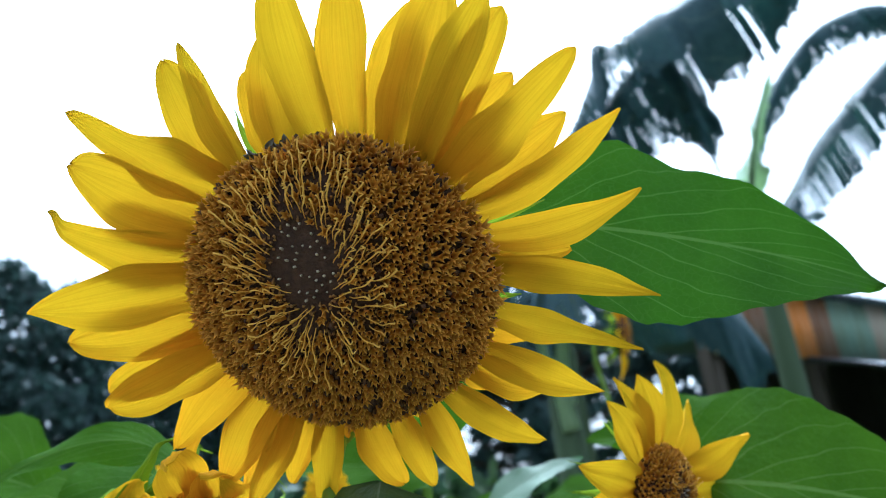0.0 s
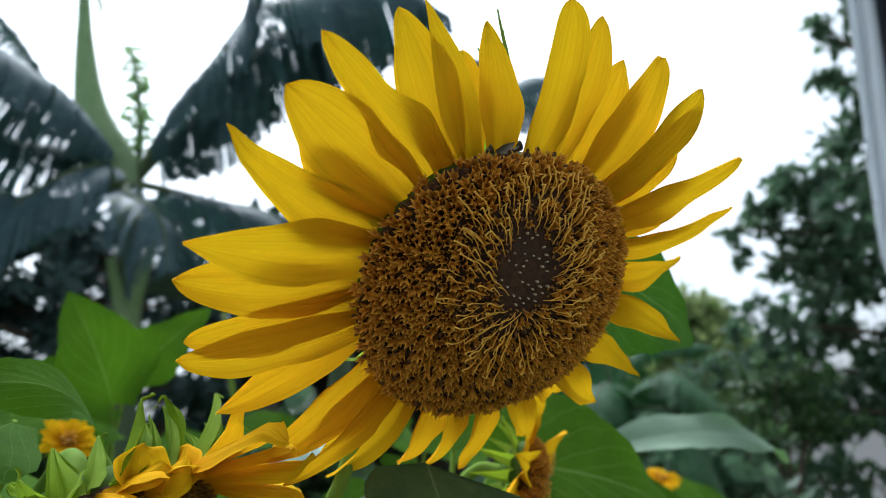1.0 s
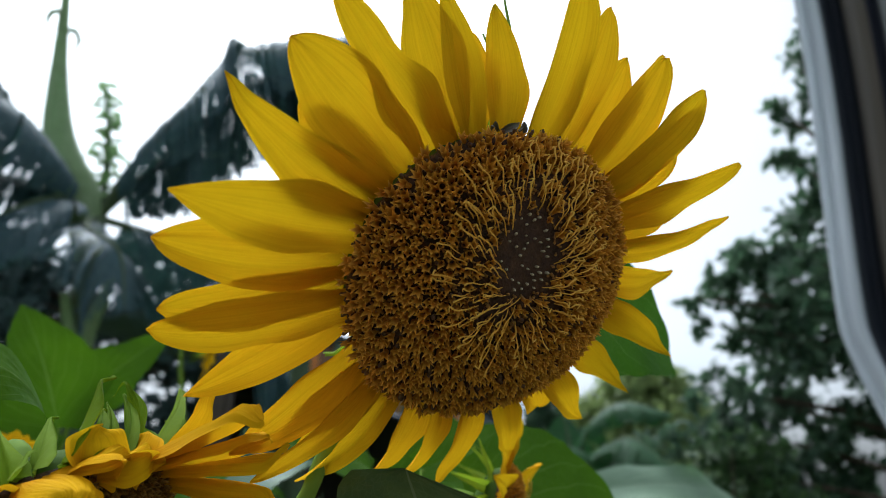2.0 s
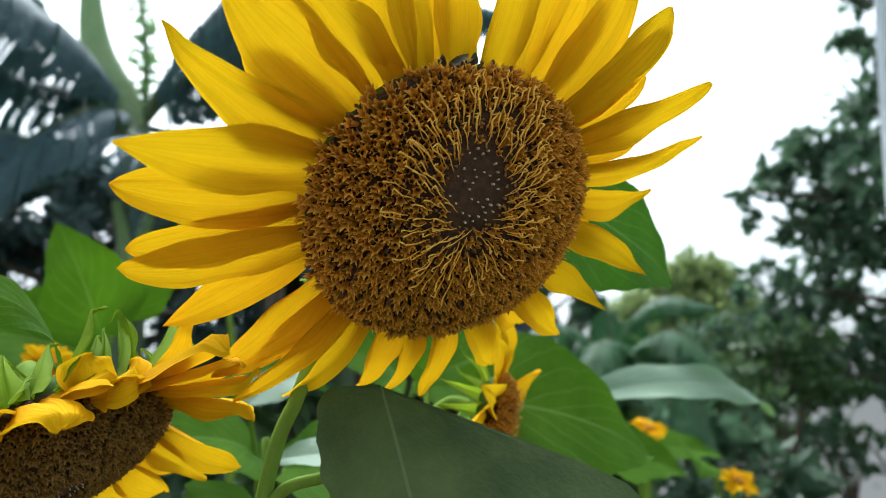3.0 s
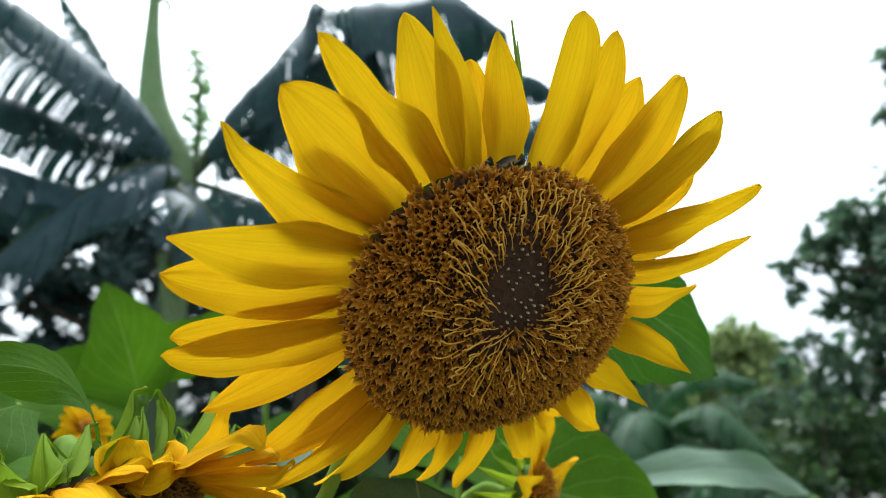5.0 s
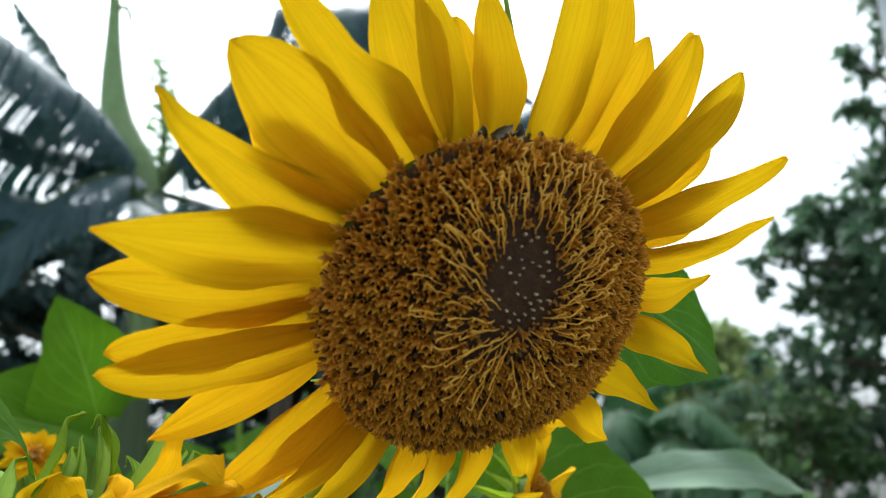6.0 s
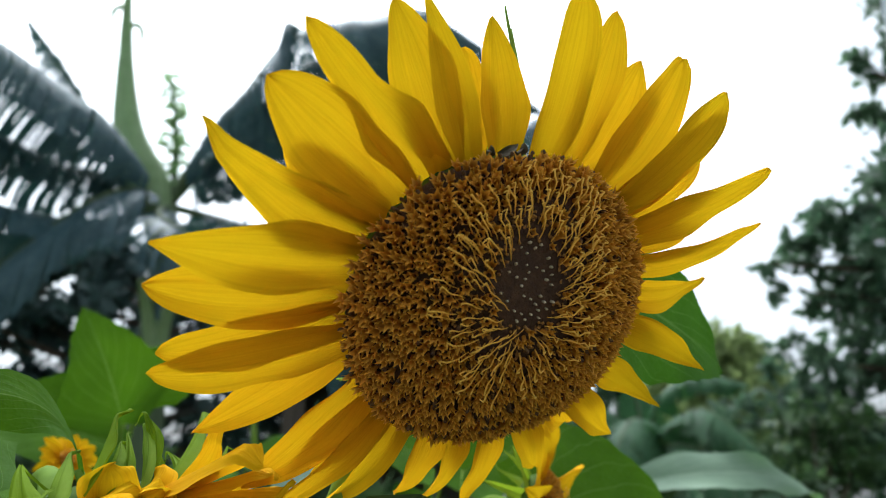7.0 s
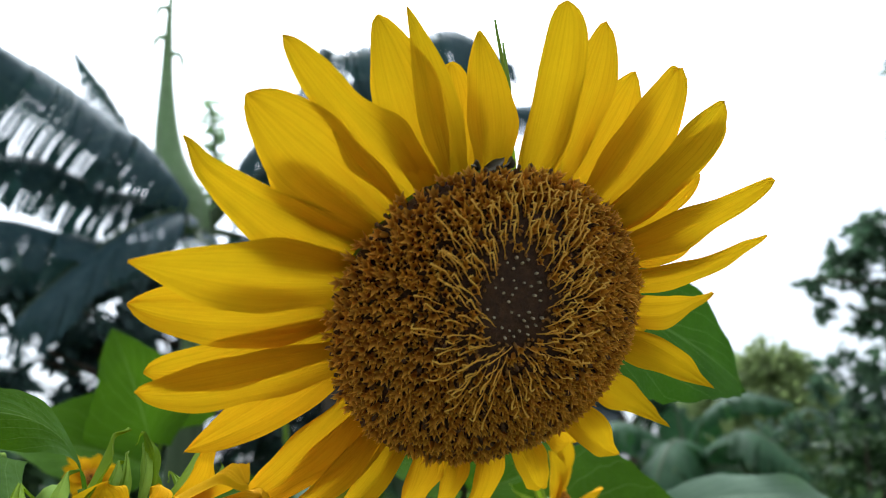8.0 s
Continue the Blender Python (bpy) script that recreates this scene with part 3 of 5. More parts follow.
    petal(172, 174.6, 0.0962, 0.0071, 0.0195, blunt=0.85, arch=0.06, w0=-0.006, bend=-0.03)
    petal(162, 158.6, 0.0960, -0.0037, 0.0185, blunt=0.9, hook=-0.7, w0=-0.010, neck=0.30, bend=0.08)
    petal(146, 147.2, 0.0902, -0.0075, 0.0205, blunt=0.5, w0=-0.006, bend=-0.03)
    petal(154, 153, 0.0770, -0.0100, 0.0150, w0=-0.014)
    # upper edge
    petal(131, 137.6, 0.0950, -0.0063, 0.0190, blunt=0.35, w0=-0.009, neck=0.50)
    petal(126, 122.0, 0.0860, -0.0243, 0.0160, w0=-0.006, blunt=0.5)
    petal(118, 116.7, 0.0862, -0.0232, 0.0110, w0=-0.004, blunt=0.75, fold=0.3, neck=0.2)
    petal(111, 108.0, 0.0690, -0.0280, 0.0110, w0=-0.014, blunt=0.3)
    petal(103, 101.4, 0.0772, -0.0292, 0.0140, w0=-0.007, blunt=0.85)
    petal(87, 91.0, 0.0890, -0.0088, 0.0140, blunt=0.3, fold=0.2)
    petal(75, 80.0, 0.0885, -0.0160, 0.0132, w0=-0.010, blunt=0.3)
    petal(65, 66.0, 0.0835, -0.0225, 0.0150, w0=-0.013, blunt=0.5)
    petal(57, 61.4, 0.0918, -0.0168, 0.0180, w0=-0.007, blunt=0.35)
    petal(50, 54.1, 0.0927, -0.0052, 0.0120, w0=-0.005, blunt=0.3, fold=0.3)
    petal(46, 50.3, 0.0918, -0.0075, 0.0125, w0=-0.008, blunt=0.3)
    rng = random.Random(8)
    for k in range(24):
        a = k * 15 + rng.uniform(-4, 4)
        part("bract", bract_mesh(a, rng.uniform(0.054, 0.064), rng.uniform(-0.034, -0.022), rng.uniform(0.010, 0.013), curl=rng.uniform(-0.5, 0.6), seed=k), BRACT, plant, "pointed green bract" if k == 0 else "", m=m)
    for k, (a, r, w) in enumerate(((95, 0.080, -0.040), (91, 0.074, -0.043), (100, 0.068, -0.036))):
        foot = Vector((0.046 * math.cos(radians(94)), 0.046 * math.sin(radians(94)), -0.020))
        end = Vector((r * math.cos(radians(a)), r * math.sin(radians(a)), w))
        part("tendril", tube("tendril", [foot, foot.lerp(end, 0.5) + Vector((0.001, 0, 0.004)), end], [0.0012, 0.0008, 0.0003], 12, 6), STEM, plant, "thin green bract tip" if k == 0 else "", m=m)
    part("receptacle", receptacle_mesh(0.0455, 0.014), CALYX, plant, m=m)
    disc = part("disc", disc_mesh(0.0449, 0.0188, 0.012), DISC, plant, "brown domed disc of spent florets", m=m)
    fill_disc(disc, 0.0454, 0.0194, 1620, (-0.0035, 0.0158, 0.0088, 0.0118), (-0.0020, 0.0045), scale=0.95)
    stem_part(plant, base, [(0.003, 0.036, 1.478), (0.0, 0.058, 1.468), (-0.010, 0.074, 1.438), (-0.019, 0.082, 1.410), (-0.028, 0.090, 1.370), (-0.045, 0.11, 1.2), (-0.055, 0.14, 0.7), (-0.06, 0.15, -0.05)], [0.0032, 0.0029, 0.0027, 0.0027, 0.0030, 0.006, 0.010], label="hairy green stem")
    # broad leaf that shows beyond the petals
    leaf_part(plant, base, (0.055, 0.060, 1.500), (0.202, 0.099, 1.469), 0.074, (-0.15, -0.95, 0.15), LEAF_MID, stalk=[(-0.012, 0.078, 1.43), (0.02, 0.075, 1.46)], label="broad green leaf with pale veins", sag=0.06, fold=0.1, heart=0.2, seed=4)
    # old dark leaf folded over below the flower
    old = leaf_part(plant, base, (0.0035, 0.062, 1.4135), (0.0155, 0.022, 1.3030), 0.110, (-0.42, -0.85, 0.28), LEAF_OLD, label="dull dark green old leaf", sag=0.10, fold=-0.10, heart=0.0, seed=9, wave=0.008, crown=0.26, skew=0.55, drop=0.46)
    part("petiole", tube("petiole", [Vector(p) - Vector(base) for p in ((-0.031, 0.092, 1.362), (-0.022, 0.084, 1.378), (-0.010, 0.070, 1.384), (0.004, 0.063, 1.394))], [0.0026, 0.0022, 0.002, 0.0016], 16, 8), STEM, old)
    # curled dry tips between the petals, and withered florets on the upper rim
    for a, r, w, bend in ((148, 0.074, -0.010, 1), (161, 0.078, -0.006, -1)):
        p = Vector((r * math.cos(radians(a)), r * math.sin(radians(a)), w))
        q = Vector((0.05 * math.cos(radians(a)), 0.05 * math.sin(radians(a)), -0.02))
        part("tendril", tube("tendril", [q, q.lerp(p, 0.7), p, p + Vector((-0.0015, 0.002 * bend, 0.001)), p + Vector((0.0005, 0.003 * bend, 0.001))], [0.0004, 0.0003, 0.0002, 0.0002, 0.0001], 24, 6), WITHERED, plant, m=m)
    for k in range(7):
        a = 98 + 2.2 * k + rng.uniform(-1, 1)
        part("withered_floret", petal_mesh(a, a + rng.uniform(-6, 6), 0.0468 + rng.uniform(0, 0.003), rng.uniform(-0.004, 0.002), 0.0022, 0.0450, -0.004, 0.3, 0.8, rng.uniform(-1, 1), 0.8, 0.5, 500 + k), WITHERED, plant, "grey withered floret" if k == 0 else "", m=m)
    return plant


def nodding_sunflower():
    base = (-0.20, 0.22, 0.0)
    plant = thing("sunflower", Vector(base) + BED, "nodding yellow sunflower with green bracts above its brown disc", "sunflower", "sunflowers")
    m = local(head_frame((-0.1055, 0.0985, 1.3825), (0.345, -0.42, -0.84)), base)
    rng = random.Random(21)
    # petals all round the head by their bearing: tip's reach and height, width, arch, twist, hook
    for k, (a, reach, w, width, arch, twist, hook) in enumerate((
            (-40, 0.072, 0.012, 0.014, 0.10, 0.3, 0.5), (-28, 0.074, 0.010, 0.013, 0.12, -0.4, 0.6), (-15, 0.072, 0.014, 0.015, 0.10, 0.3, -0.5), (-3, 0.074, 0.008, 0.014, 0.14, -0.3, 0.7),
            (10, 0.062, 0.020, 0.015, 0.06, 0.2, 0.3), (23, 0.062, 0.026, 0.016, 0.10, -0.3, 0.4),
            (175, 0.074, 0.008, 0.016, 0.05, -0.3, 0.5), (188, 0.076, 0.004, 0.014, 0.1, 0.3, 0.5), (203, 0.078, 0.008, 0.015, 0.1, 0.3, -0.4), (220, 0.076, 0.004, 0.015, 0.1, -0.3, 0.5), (240, 0.078, 0.006, 0.015, 0.1, 0.3, 0.4),
            (260, 0.080, 0.004, 0.015, 0.1, -0.2, 0.5), (280, 0.078, 0.006, 0.015, 0.1, 0.2, -0.5), (300, 0.080, 0.010, 0.015, 0.1, 0.3, 0.6), (312, 0.082, 0.012, 0.014, 0.1, -0.4, 0.6))):
        part("petal", petal_mesh(a, a + rng.uniform(-5, 5), reach, w, width, 0.0385, -0.003, arch, rng.uniform(0.1, 0.45), twist, rng.uniform(0.55, 0.95), hook, 100 + k, rng.uniform(0, 0.3)), PETAL, plant, m=m)
    # the crumpled and drooping ones over its rim: bearing of foot and tip, reach, height, width, arch, twist, hook, cup, belly
    for k, (a0, a1, reach, w, width, arch, twist, hook, cup, belly) in enumerate((
            (50, 72, 0.066, 0.022, 0.016, 0.00, 0.3, 0.3, 0.2, 0.10), (58, 84, 0.072, 0.028, 0.015, 0.00, -0.3, 0.5, 0.2, 0.10), (66, 91, 0.082, 0.024, 0.016, 0.00, 0.3, -0.5, 0.2, 0.10), (74, 95, 0.084, 0.016, 0.018, 0.02, -0.2, 0.4, 0.2, 0.10),
            (86, 103, 0.091, 0.0125, 0.017, -0.02, 0.4, 0.8, 0.3, 0.10), (80, 96, 0.072, -0.003, 0.010, 0.10, -0.5, -2.0, 0.4, 0.10), (98, 92, 0.047, -0.009, 0.012, 0.20, 1.2, 1.4, 0.7, 0.30), (104, 96, 0.050, 0.006, 0.015, -0.10, -0.9, 1.6, 0.6, 0.30),
            (108, 99, 0.052, 0.000, 0.014, 0.10, 1.5, 1.2, 0.8, 0.35), (114, 112, 0.045, -0.010, 0.016, 0.25, -1.0, 1.8, 0.7, 0.40), (125, 106, 0.051, -0.002, 0.012, 0.05, 0.9, 1.2, 0.5, 0.25), (119, 109, 0.052, 0.004, 0.014, -0.05, -0.7, 1.5, 0.6, 0.25),
            (133, 127, 0.059, 0.014, 0.023, -0.12, -0.2, 1.0, 0.3, 0.20), (146, 156, 0.062, 0.007, 0.019, -0.04, 0.3, 0.5, 0.3, 0.12), (152, 157, 0.052, 0.012, 0.012, -0.10, -0.6, 0.9, 0.4, 0.12), (159, 165, 0.066, 0.003, 0.019, 0.00, 0.3, 0.5, 0.3, 0.10))):
        part("petal", petal_mesh(a0, a1, reach, w, width, 0.0385, -0.003, arch, cup, twist, 0.75, hook, 140 + k, 0.15, belly), PETAL, plant, m=m)
    # bracts: bearing of foot and tip, the tip's reach and height, width, curl; they lean the same way round and stand off its back
    for k, (a0, a1, reach, lift, width, curl) in enumerate((
            (133, 108, 0.0275, -0.0275, 0.0150, 0.6), (121, 96, 0.0435, -0.0310, 0.0200, 0.8), (87, 79, 0.0405, -0.0360, 0.0120, 2.2), (106, 78, 0.0335, -0.0305, 0.0085, 0.4), (96, 74, 0.0380, -0.0330, 0.0110, 1.6),
            (84, 43, 0.0574, -0.0380, 0.0160, 0.8), (74, 41, 0.0550, -0.0317, 0.0105, 0.6), (68, 43, 0.0585, -0.0215, 0.0090, -0.6), (62, 35, 0.0500, -0.0312, 0.0080, 1.0), (58, 40, 0.0620, -0.0230, 0.0070, 2.4), (70, 33, 0.0400, -0.0310, 0.0085, 1.2),
            (143, 136, 0.0200, -0.0320, 0.0150, 3.0), (150, 152, 0.0440, -0.0170, 0.0120, -1.5), (144, 164, 0.0340, -0.0215, 0.0190, 1.8), (158, 182, 0.0300, -0.0300, 0.0170, 2.6), (165, 177, 0.0460, -0.0120, 0.0140, -1.2), (139, 130, 0.0385, -0.0120, 0.0120, 0.8),
            (124, 104, 0.0400, -0.0090, 0.0070, 0.4), (113, 90, 0.0360, -0.0250, 0.0130, 1.0), (52, 24, 0.0520, -0.0260, 0.0110, 1.4), (42, 14, 0.0540, -0.0220, 0.0120, -1.0), (170, 160, 0.0480, -0.0200, 0.0130, 1.6))):
        part("bract", petal_mesh(a0, a1, reach, lift, width, 0.0392, -0.004, 0.0, 0.30, 0.05 * curl, 1.9, curl, 200 + k, 0.08, 0.22, 1.35), BRACT_DEEP if k % 4 else BRACT, plant, m=m)
    for k in range(26):
        a = 184 + k * 8 + rng.uniform(-3, 3)
        part("bract", bract_mesh(a, rng.uniform(0.045, 0.056), rng.uniform(-0.026, -0.010), rng.uniform(0.011, 0.015), r0=0.039, w0=-0.004, curl=rng.uniform(-1.5, 2.4), seed=240 + k, belly=rng.uniform(0.06, 0.3), arch=rng.uniform(0.05, 0.2), lean=rng.uniform(-26, -6)), BRACT_DEEP, plant, m=m)
    for k in range(4):
        a = radians(150 + 5 * k)
        p = Vector((0.040 * math.cos(a), 0.040 * math.sin(a), 0.0))
        part("strand", tube("strand", [p, p * 1.12 + Vector((0, -0.004, 0.010)), p * 1.1 + Vector((0.002 * k, -0.01, 0.022)), p * 1.02 + Vector((0.001 * k, -0.014, 0.034))], [0.0007, 0.0006, 0.0005, 0.0002], 14, 6), DRY, plant, "withered orange strand" if k == 0 else "", m=m)
    part("receptacle", receptacle_mesh(0.039, 0.013), CALYX, plant, m=m)
    disc = part("disc", disc_mesh(0.0395, 0.014, 0.012), DISC, plant, "dark brown seed disc", m=m)
    fill_disc(disc, 0.040, 0.0145, 1500, (0.0, 0.004, 0.006, 0.006), (0.0, 0.004), singles=False, seed=12, scale=0.8, spent=CUP_SPENT)
    stem_part(plant, base, [(-0.113, 0.103, 1.392), (-0.111, 0.116, 1.408), (-0.116, 0.138, 1.404), (-0.135, 0.165, 1.35), (-0.17, 0.19, 1.2), (-0.20, 0.22, 0.6), (-0.20, 0.22, -0.05)], [0.0040, 0.004, 0.004, 0.005, 0.008, 0.011, 0.013])
    leaf_part(plant, base, (-0.1035, 0.118, 1.413), (-0.184, 0.088, 1.417), 0.022, (-0.12, -0.86, 0.50), LEAF, stalk=[(-0.109, 0.114, 1.390), (-0.1010, 0.117, 1.404)], label="curled green leaf with pale midrib", sag=0.10, fold=-0.15, heart=0.1, seed=14, bow=0.20)
    leaf_part(plant, base, (-0.131, 0.142, 1.424), (-0.172, 0.112, 1.392), 0.050, (0.05, -0.80, 0.60), stalk=[(-0.150, 0.172, 1.36), (-0.130, 0.160, 1.41)], seed=16, fold=0.1)
    leaf_part(plant, base, (-0.150, 0.165, 1.40), (-0.23, 0.13, 1.385), 0.09, (-0.1, -0.7, 0.7), stalk=[(-0.16, 0.17, 1.36)], seed=15)
    return plant


def small_sunflower():
    base = (0.13, 0.22, 0.0)
    plant = thing("sunflower", Vector(base) + BED, "small yellow sunflower turned aside with drooping petals", "sunflower", "sunflowers")
    m = local(head_frame((0.097, 0.127, 1.3935), (0.74, -0.64, -0.20)), base)
    rng = random.Random(33)
    for k in range(15):
        a = k * 24 + rng.uniform(-6, 6)
        part("petal", petal_mesh(a, a + rng.uniform(-8, 8), rng.uniform(0.048, 0.062), rng.uniform(-0.012, 0.016), rng.uniform(0.014, 0.018), 0.015, -0.003, rng.uniform(0.05, 0.25), 0.4, rng.uniform(-0.5, 0.5), 0.75, rng.uniform(-0.5, 0.7), 300 + k), PETAL, plant, m=m)
    for k in range(14):
        a = k * 360 / 14 + rng.uniform(-5, 5)
        part("bract", bract_mesh(a, rng.uniform(0.026, 0.034), rng.uniform(-0.030, -0.016), 0.009, r0=0.013, w0=-0.008, curl=rng.uniform(-0.6, 0.8), seed=400 + k), BRACT, plant, m=m)
    part("receptacle", receptacle_mesh(0.0175, 0.008), CALYX, plant, m=m)
    disc = part("disc", disc_mesh(0.0180, 0.010, 0.006), DISC, plant, "orange-brown disc", m=m)
    fill_disc(disc, 0.0184, 0.0104, 260, (0, 0, 0.003, 0.003), (0, 0), singles=False, seed=13)
    stem_part(plant, base, [(0.088, 0.135, 1.396), (0.080, 0.146, 1.397), (0.074, 0.158, 1.380), (0.085, 0.175, 1.32), (0.11, 0.20, 1.1), (0.13, 0.22, 0.5), (0.13, 0.22, -0.05)], [0.003, 0.003, 0.0035, 0.005, 0.008, 0.011, 0.012])
    leaf_part(plant, base, (0.110, 0.172, 1.398), (0.235, 0.150, 1.362), 0.112, (-0.10, -0.80, 0.55), stalk=[(0.088, 0.178, 1.31), (0.098, 0.175, 1.37)], label="bright green leaf with pale veins", sag=0.10, fold=0.12, heart=0.3, seed=17)
    leaf_part(plant, base, (0.100, 0.200, 1.412), (0.220, 0.235, 1.425), 0.05, (0.0, -0.75, 0.65), stalk=[(0.095, 0.185, 1.25), (0.092, 0.19, 1.36)], sag=0.1, fold=0.2, seed=18)
    leaf_part(plant, base, (0.075, 0.190, 1.36), (0.010, 0.215, 1.365), 0.05, (0.0, -0.6, 0.8), LEAF_SHEEN, stalk=[(0.09, 0.18, 1.28)], seed=19)
    return plant


def far_sunflower(centre, axis, size, base, leaves, label, seed, reach=2.1, core=1.0):
    """A sunflower that stands further back. leaves: (foot, tip, width, normal, material)."""
    plant = thing("sunflower", Vector(base) + BED, label, "sunflower", "sunflowers")
    m = local(head_frame(centre, axis), base)
    rng = random.Random(seed)
    count = 16
    for k in range(count):
        a = k * 360 / count + rng.uniform(-7, 7)
        part("petal", petal_mesh(a, a + rng.uniform(-8, 8), size * reach * rng.uniform(0.85, 1.1), size * rng.uniform(-0.5, 0.3), size * rng.uniform(0.4, 0.55) * (2.2 - 1.2 * core), size * 0.9 * core, -0.1 * size, 0.15, 0.4, rng.uniform(-0.5, 0.5), 0.7, 0.3, seed * 40 + k), PETAL, plant, m=m)
    for k in range(10):
        part("bract", bract_mesh(k * 36, size * 1.5, -size * 0.9, size * 0.45, r0=size * 0.7, w0=-0.4 * size, curl=0.3, seed=seed * 40 + 20 + k), BRACT, plant, m=m)
    disc = part("disc", disc_mesh(size * core, size * 0.35 * core, size * 0.4), DISC, plant, "", m=m)
    fill_disc(disc, size * core, size * 0.36 * core, 160, (0, 0, size * 0.1, size * 0.1), (0, 0), singles=False, seed=seed, scale=size / 0.03)
    part("receptacle", receptacle_mesh(size * 0.97 * core, size * 0.4), CALYX, plant, m=m)
    c, n = Vector(centre), Vector(axis).normalized()
    b = Vector(base)
    stem_part(plant, base, [c - n * size * 0.6, c - n * size * 1.1 + Vector((0, 0, 0.0)), c - n * size * 1.5 + Vector((0, 0, -0.05)), c.lerp(b, 0.2) + Vector((0, 0, -0.02)), c.lerp(b, 0.5), b + Vector((0, 0, -0.05))], [0.003, 0.0035, 0.004, 0.006, 0.010, 0.012])
    for k, (foot, tip, width, normal, material) in enumerate(leaves):
        q = Vector(foot)
        on_stem = Vector((b.x, b.y, 0)).lerp(Vector((c.x, c.y, 0)), 0.8 * min(1, q.z / c.z))
        leaf_part(plant, base, foot, tip, width, normal, material, stalk=[(on_stem.x, on_stem.y, q.z - 0.10), (Vector((on_stem.x, on_stem.y, q.z - 0.04)).lerp(q, 0.5))], seed=seed * 7 + k, sag=rng.uniform(0.02, 0.15), fold=rng.uniform(0.05, 0.3))
    return plant


def leafy_plant(base, top, leaves, label, seed):
    """A young sunflower without a flower yet: a stem with leaves."""
    plant = thing("sunflower_plant", Vector(base) + BED, label, "plant", "young sunflower plants")
    rng = random.Random(seed)
    b, t = Vector(base), Vector(top)
    stem_part(plant, base, [t, t.lerp(b, 0.15) + Vector((0.005, 0, 0)), t.lerp(b, 0.5) + Vector((0.01, 0, 0)), b - Vector((0, 0, 0.05))], [0.003, 0.006, 0.01, 0.012])
    for k, (foot, tip, width, normal, material) in enumerate(leaves):
        q = Vector(foot)
        h = min(1.0, max(0.0, (q.z - 0.07) / t.z))
        s = b.lerp(t, h)
        leaf_part(plant, base, foot, tip, width, normal, material, stalk=[s, s.lerp(q, 0.6) + Vector((0, 0, 0.0))], seed=seed * 9 + k, sag=rng.uniform(0.02, 0.14), fold=rng.uniform(0.05, 0.3))
    return plant


big_sunflower()
nodding_sunflower()
small_sunflower()
# flowers and leaves further back in the bed
far_sunflower((0.285, 1.21, 1.695), (0.97, -0.22, -0.1), 0.040, (0.20, 1.30, 0.0), [((0.22, 1.25, 1.41), (0.05, 1.15, 1.37), 0.10, (0, -0.7, 0.7), LEAF), ((0.25, 1.27, 1.42), (0.45, 1.2, 1.40), 0.11, (0, -0.7, 0.7), LEAF)], "yellow sunflower seen from its side among dark plants", 51)
far_sunflower((0.560, 0.450, 1.356), (-0.15, -0.38, 0.9), 0.013, (0.58, 0.52, 0.0), [((0.56, 0.47, 1.335), (0.66, 0.42, 1.32), 0.07, (0, -0.6, 0.8), LEAF), ((0.55, 0.48, 1.345), (0.47, 0.44, 1.335), 0.06, (0, -0.6, 0.8), LEAF)], "small yellow sunflower opening low behind the leaves", 52, 2.0, 0.4)
far_sunflower((-0.183, 0.195, 1.425), (0.2, -0.8, 0.5), 0.012, (-0.21, 0.30, 0.0), [], "small yellow sunflower half hidden by a leaf", 53, 2.2, 0.4)
far_sunflower((-0.098, 0.328, 1.418), (0.2, -0.8, 0.5), 0.009, (-0.10, 0.42, 0.0), [((-0.09, 0.36, 1.38), (-0.16, 0.30, 1.36), 0.07, (0, -0.6, 0.8), LEAF)], "yellow sunflower behind the green bracts", 54, 2.0, 0.4)
far_sunflower((0.605, 0.362, 1.300), (-0.2, -0.55, 0.8), 0.011, (0.64, 0.44, 0.0), [((0.56, 0.38, 1.325), (0.50, 0.33, 1.315), 0.07, (0, -0.7, 0.7), LEAF)], "small yellow sunflower low in the bed", 55, 2.1, 0.4)
leafy_plant((-0.04, 0.56, 0.0), (-0.05, 0.53, 1.46), [((-0.052, 0.505, 1.448), (-0.096, 0.487, 1.541), 0.095, (0.1, -0.98, 0.2), LEAF), ((-0.038, 0.53, 1.47), (0.030, 0.52, 1.540), 0.055, (-0.1, -0.9, 0.3), LEAF), ((-0.05, 0.51, 1.43), (-0.19, 0.47, 1.45), 0.10, (0, -0.8, 0.6), LEAF), ((-0.03, 0.52, 1.375), (0.09, 0.48, 1.35), 0.09, (0, -0.7, 0.7), LEAF)], "young sunflower plant with bright upright leaves", 61)
leafy_plant((0.40, 0.42, 0.0), (0.38, 0.37, 1.40), [((0.355, 0.335, 1.398), (0.620, 0.318, 1.374), 0.050, (-0.1, -0.75, 0.65), LEAF_SHEEN), ((0.36, 0.37, 1.38), (0.28, 0.33, 1.36), 0.08, (0, -0.7, 0.7), LEAF), ((0.38, 0.36, 1.34), (0.47, 0.32, 1.32), 0.09, (0, -0.7, 0.7), LEAF)], "sunflower plant with a long leaf pale with sky sheen", 62)
leafy_plant((0.05, 0.36, 0.0), (0.04, 0.32, 1.37), [((0.02, 0.30, 1.395), (0.085, 0.31, 1.42), 0.03, (-0.1, -0.6, 0.8), LEAF_SHEEN), ((0.03, 0.31, 1.36), (-0.06, 0.27, 1.37), 0.08, (0, -0.7, 0.7), LEAF), ((0.05, 0.31, 1.35), (0.14, 0.28, 1.34), 0.09, (0, -0.7, 0.7), LEAF), ((0.03, 0.30, 1.33), (-0.02, 0.22, 1.30), 0.09, (0, -0.8, 0.6), LEAF)], "leafy sunflower plant below the flowers", 63)
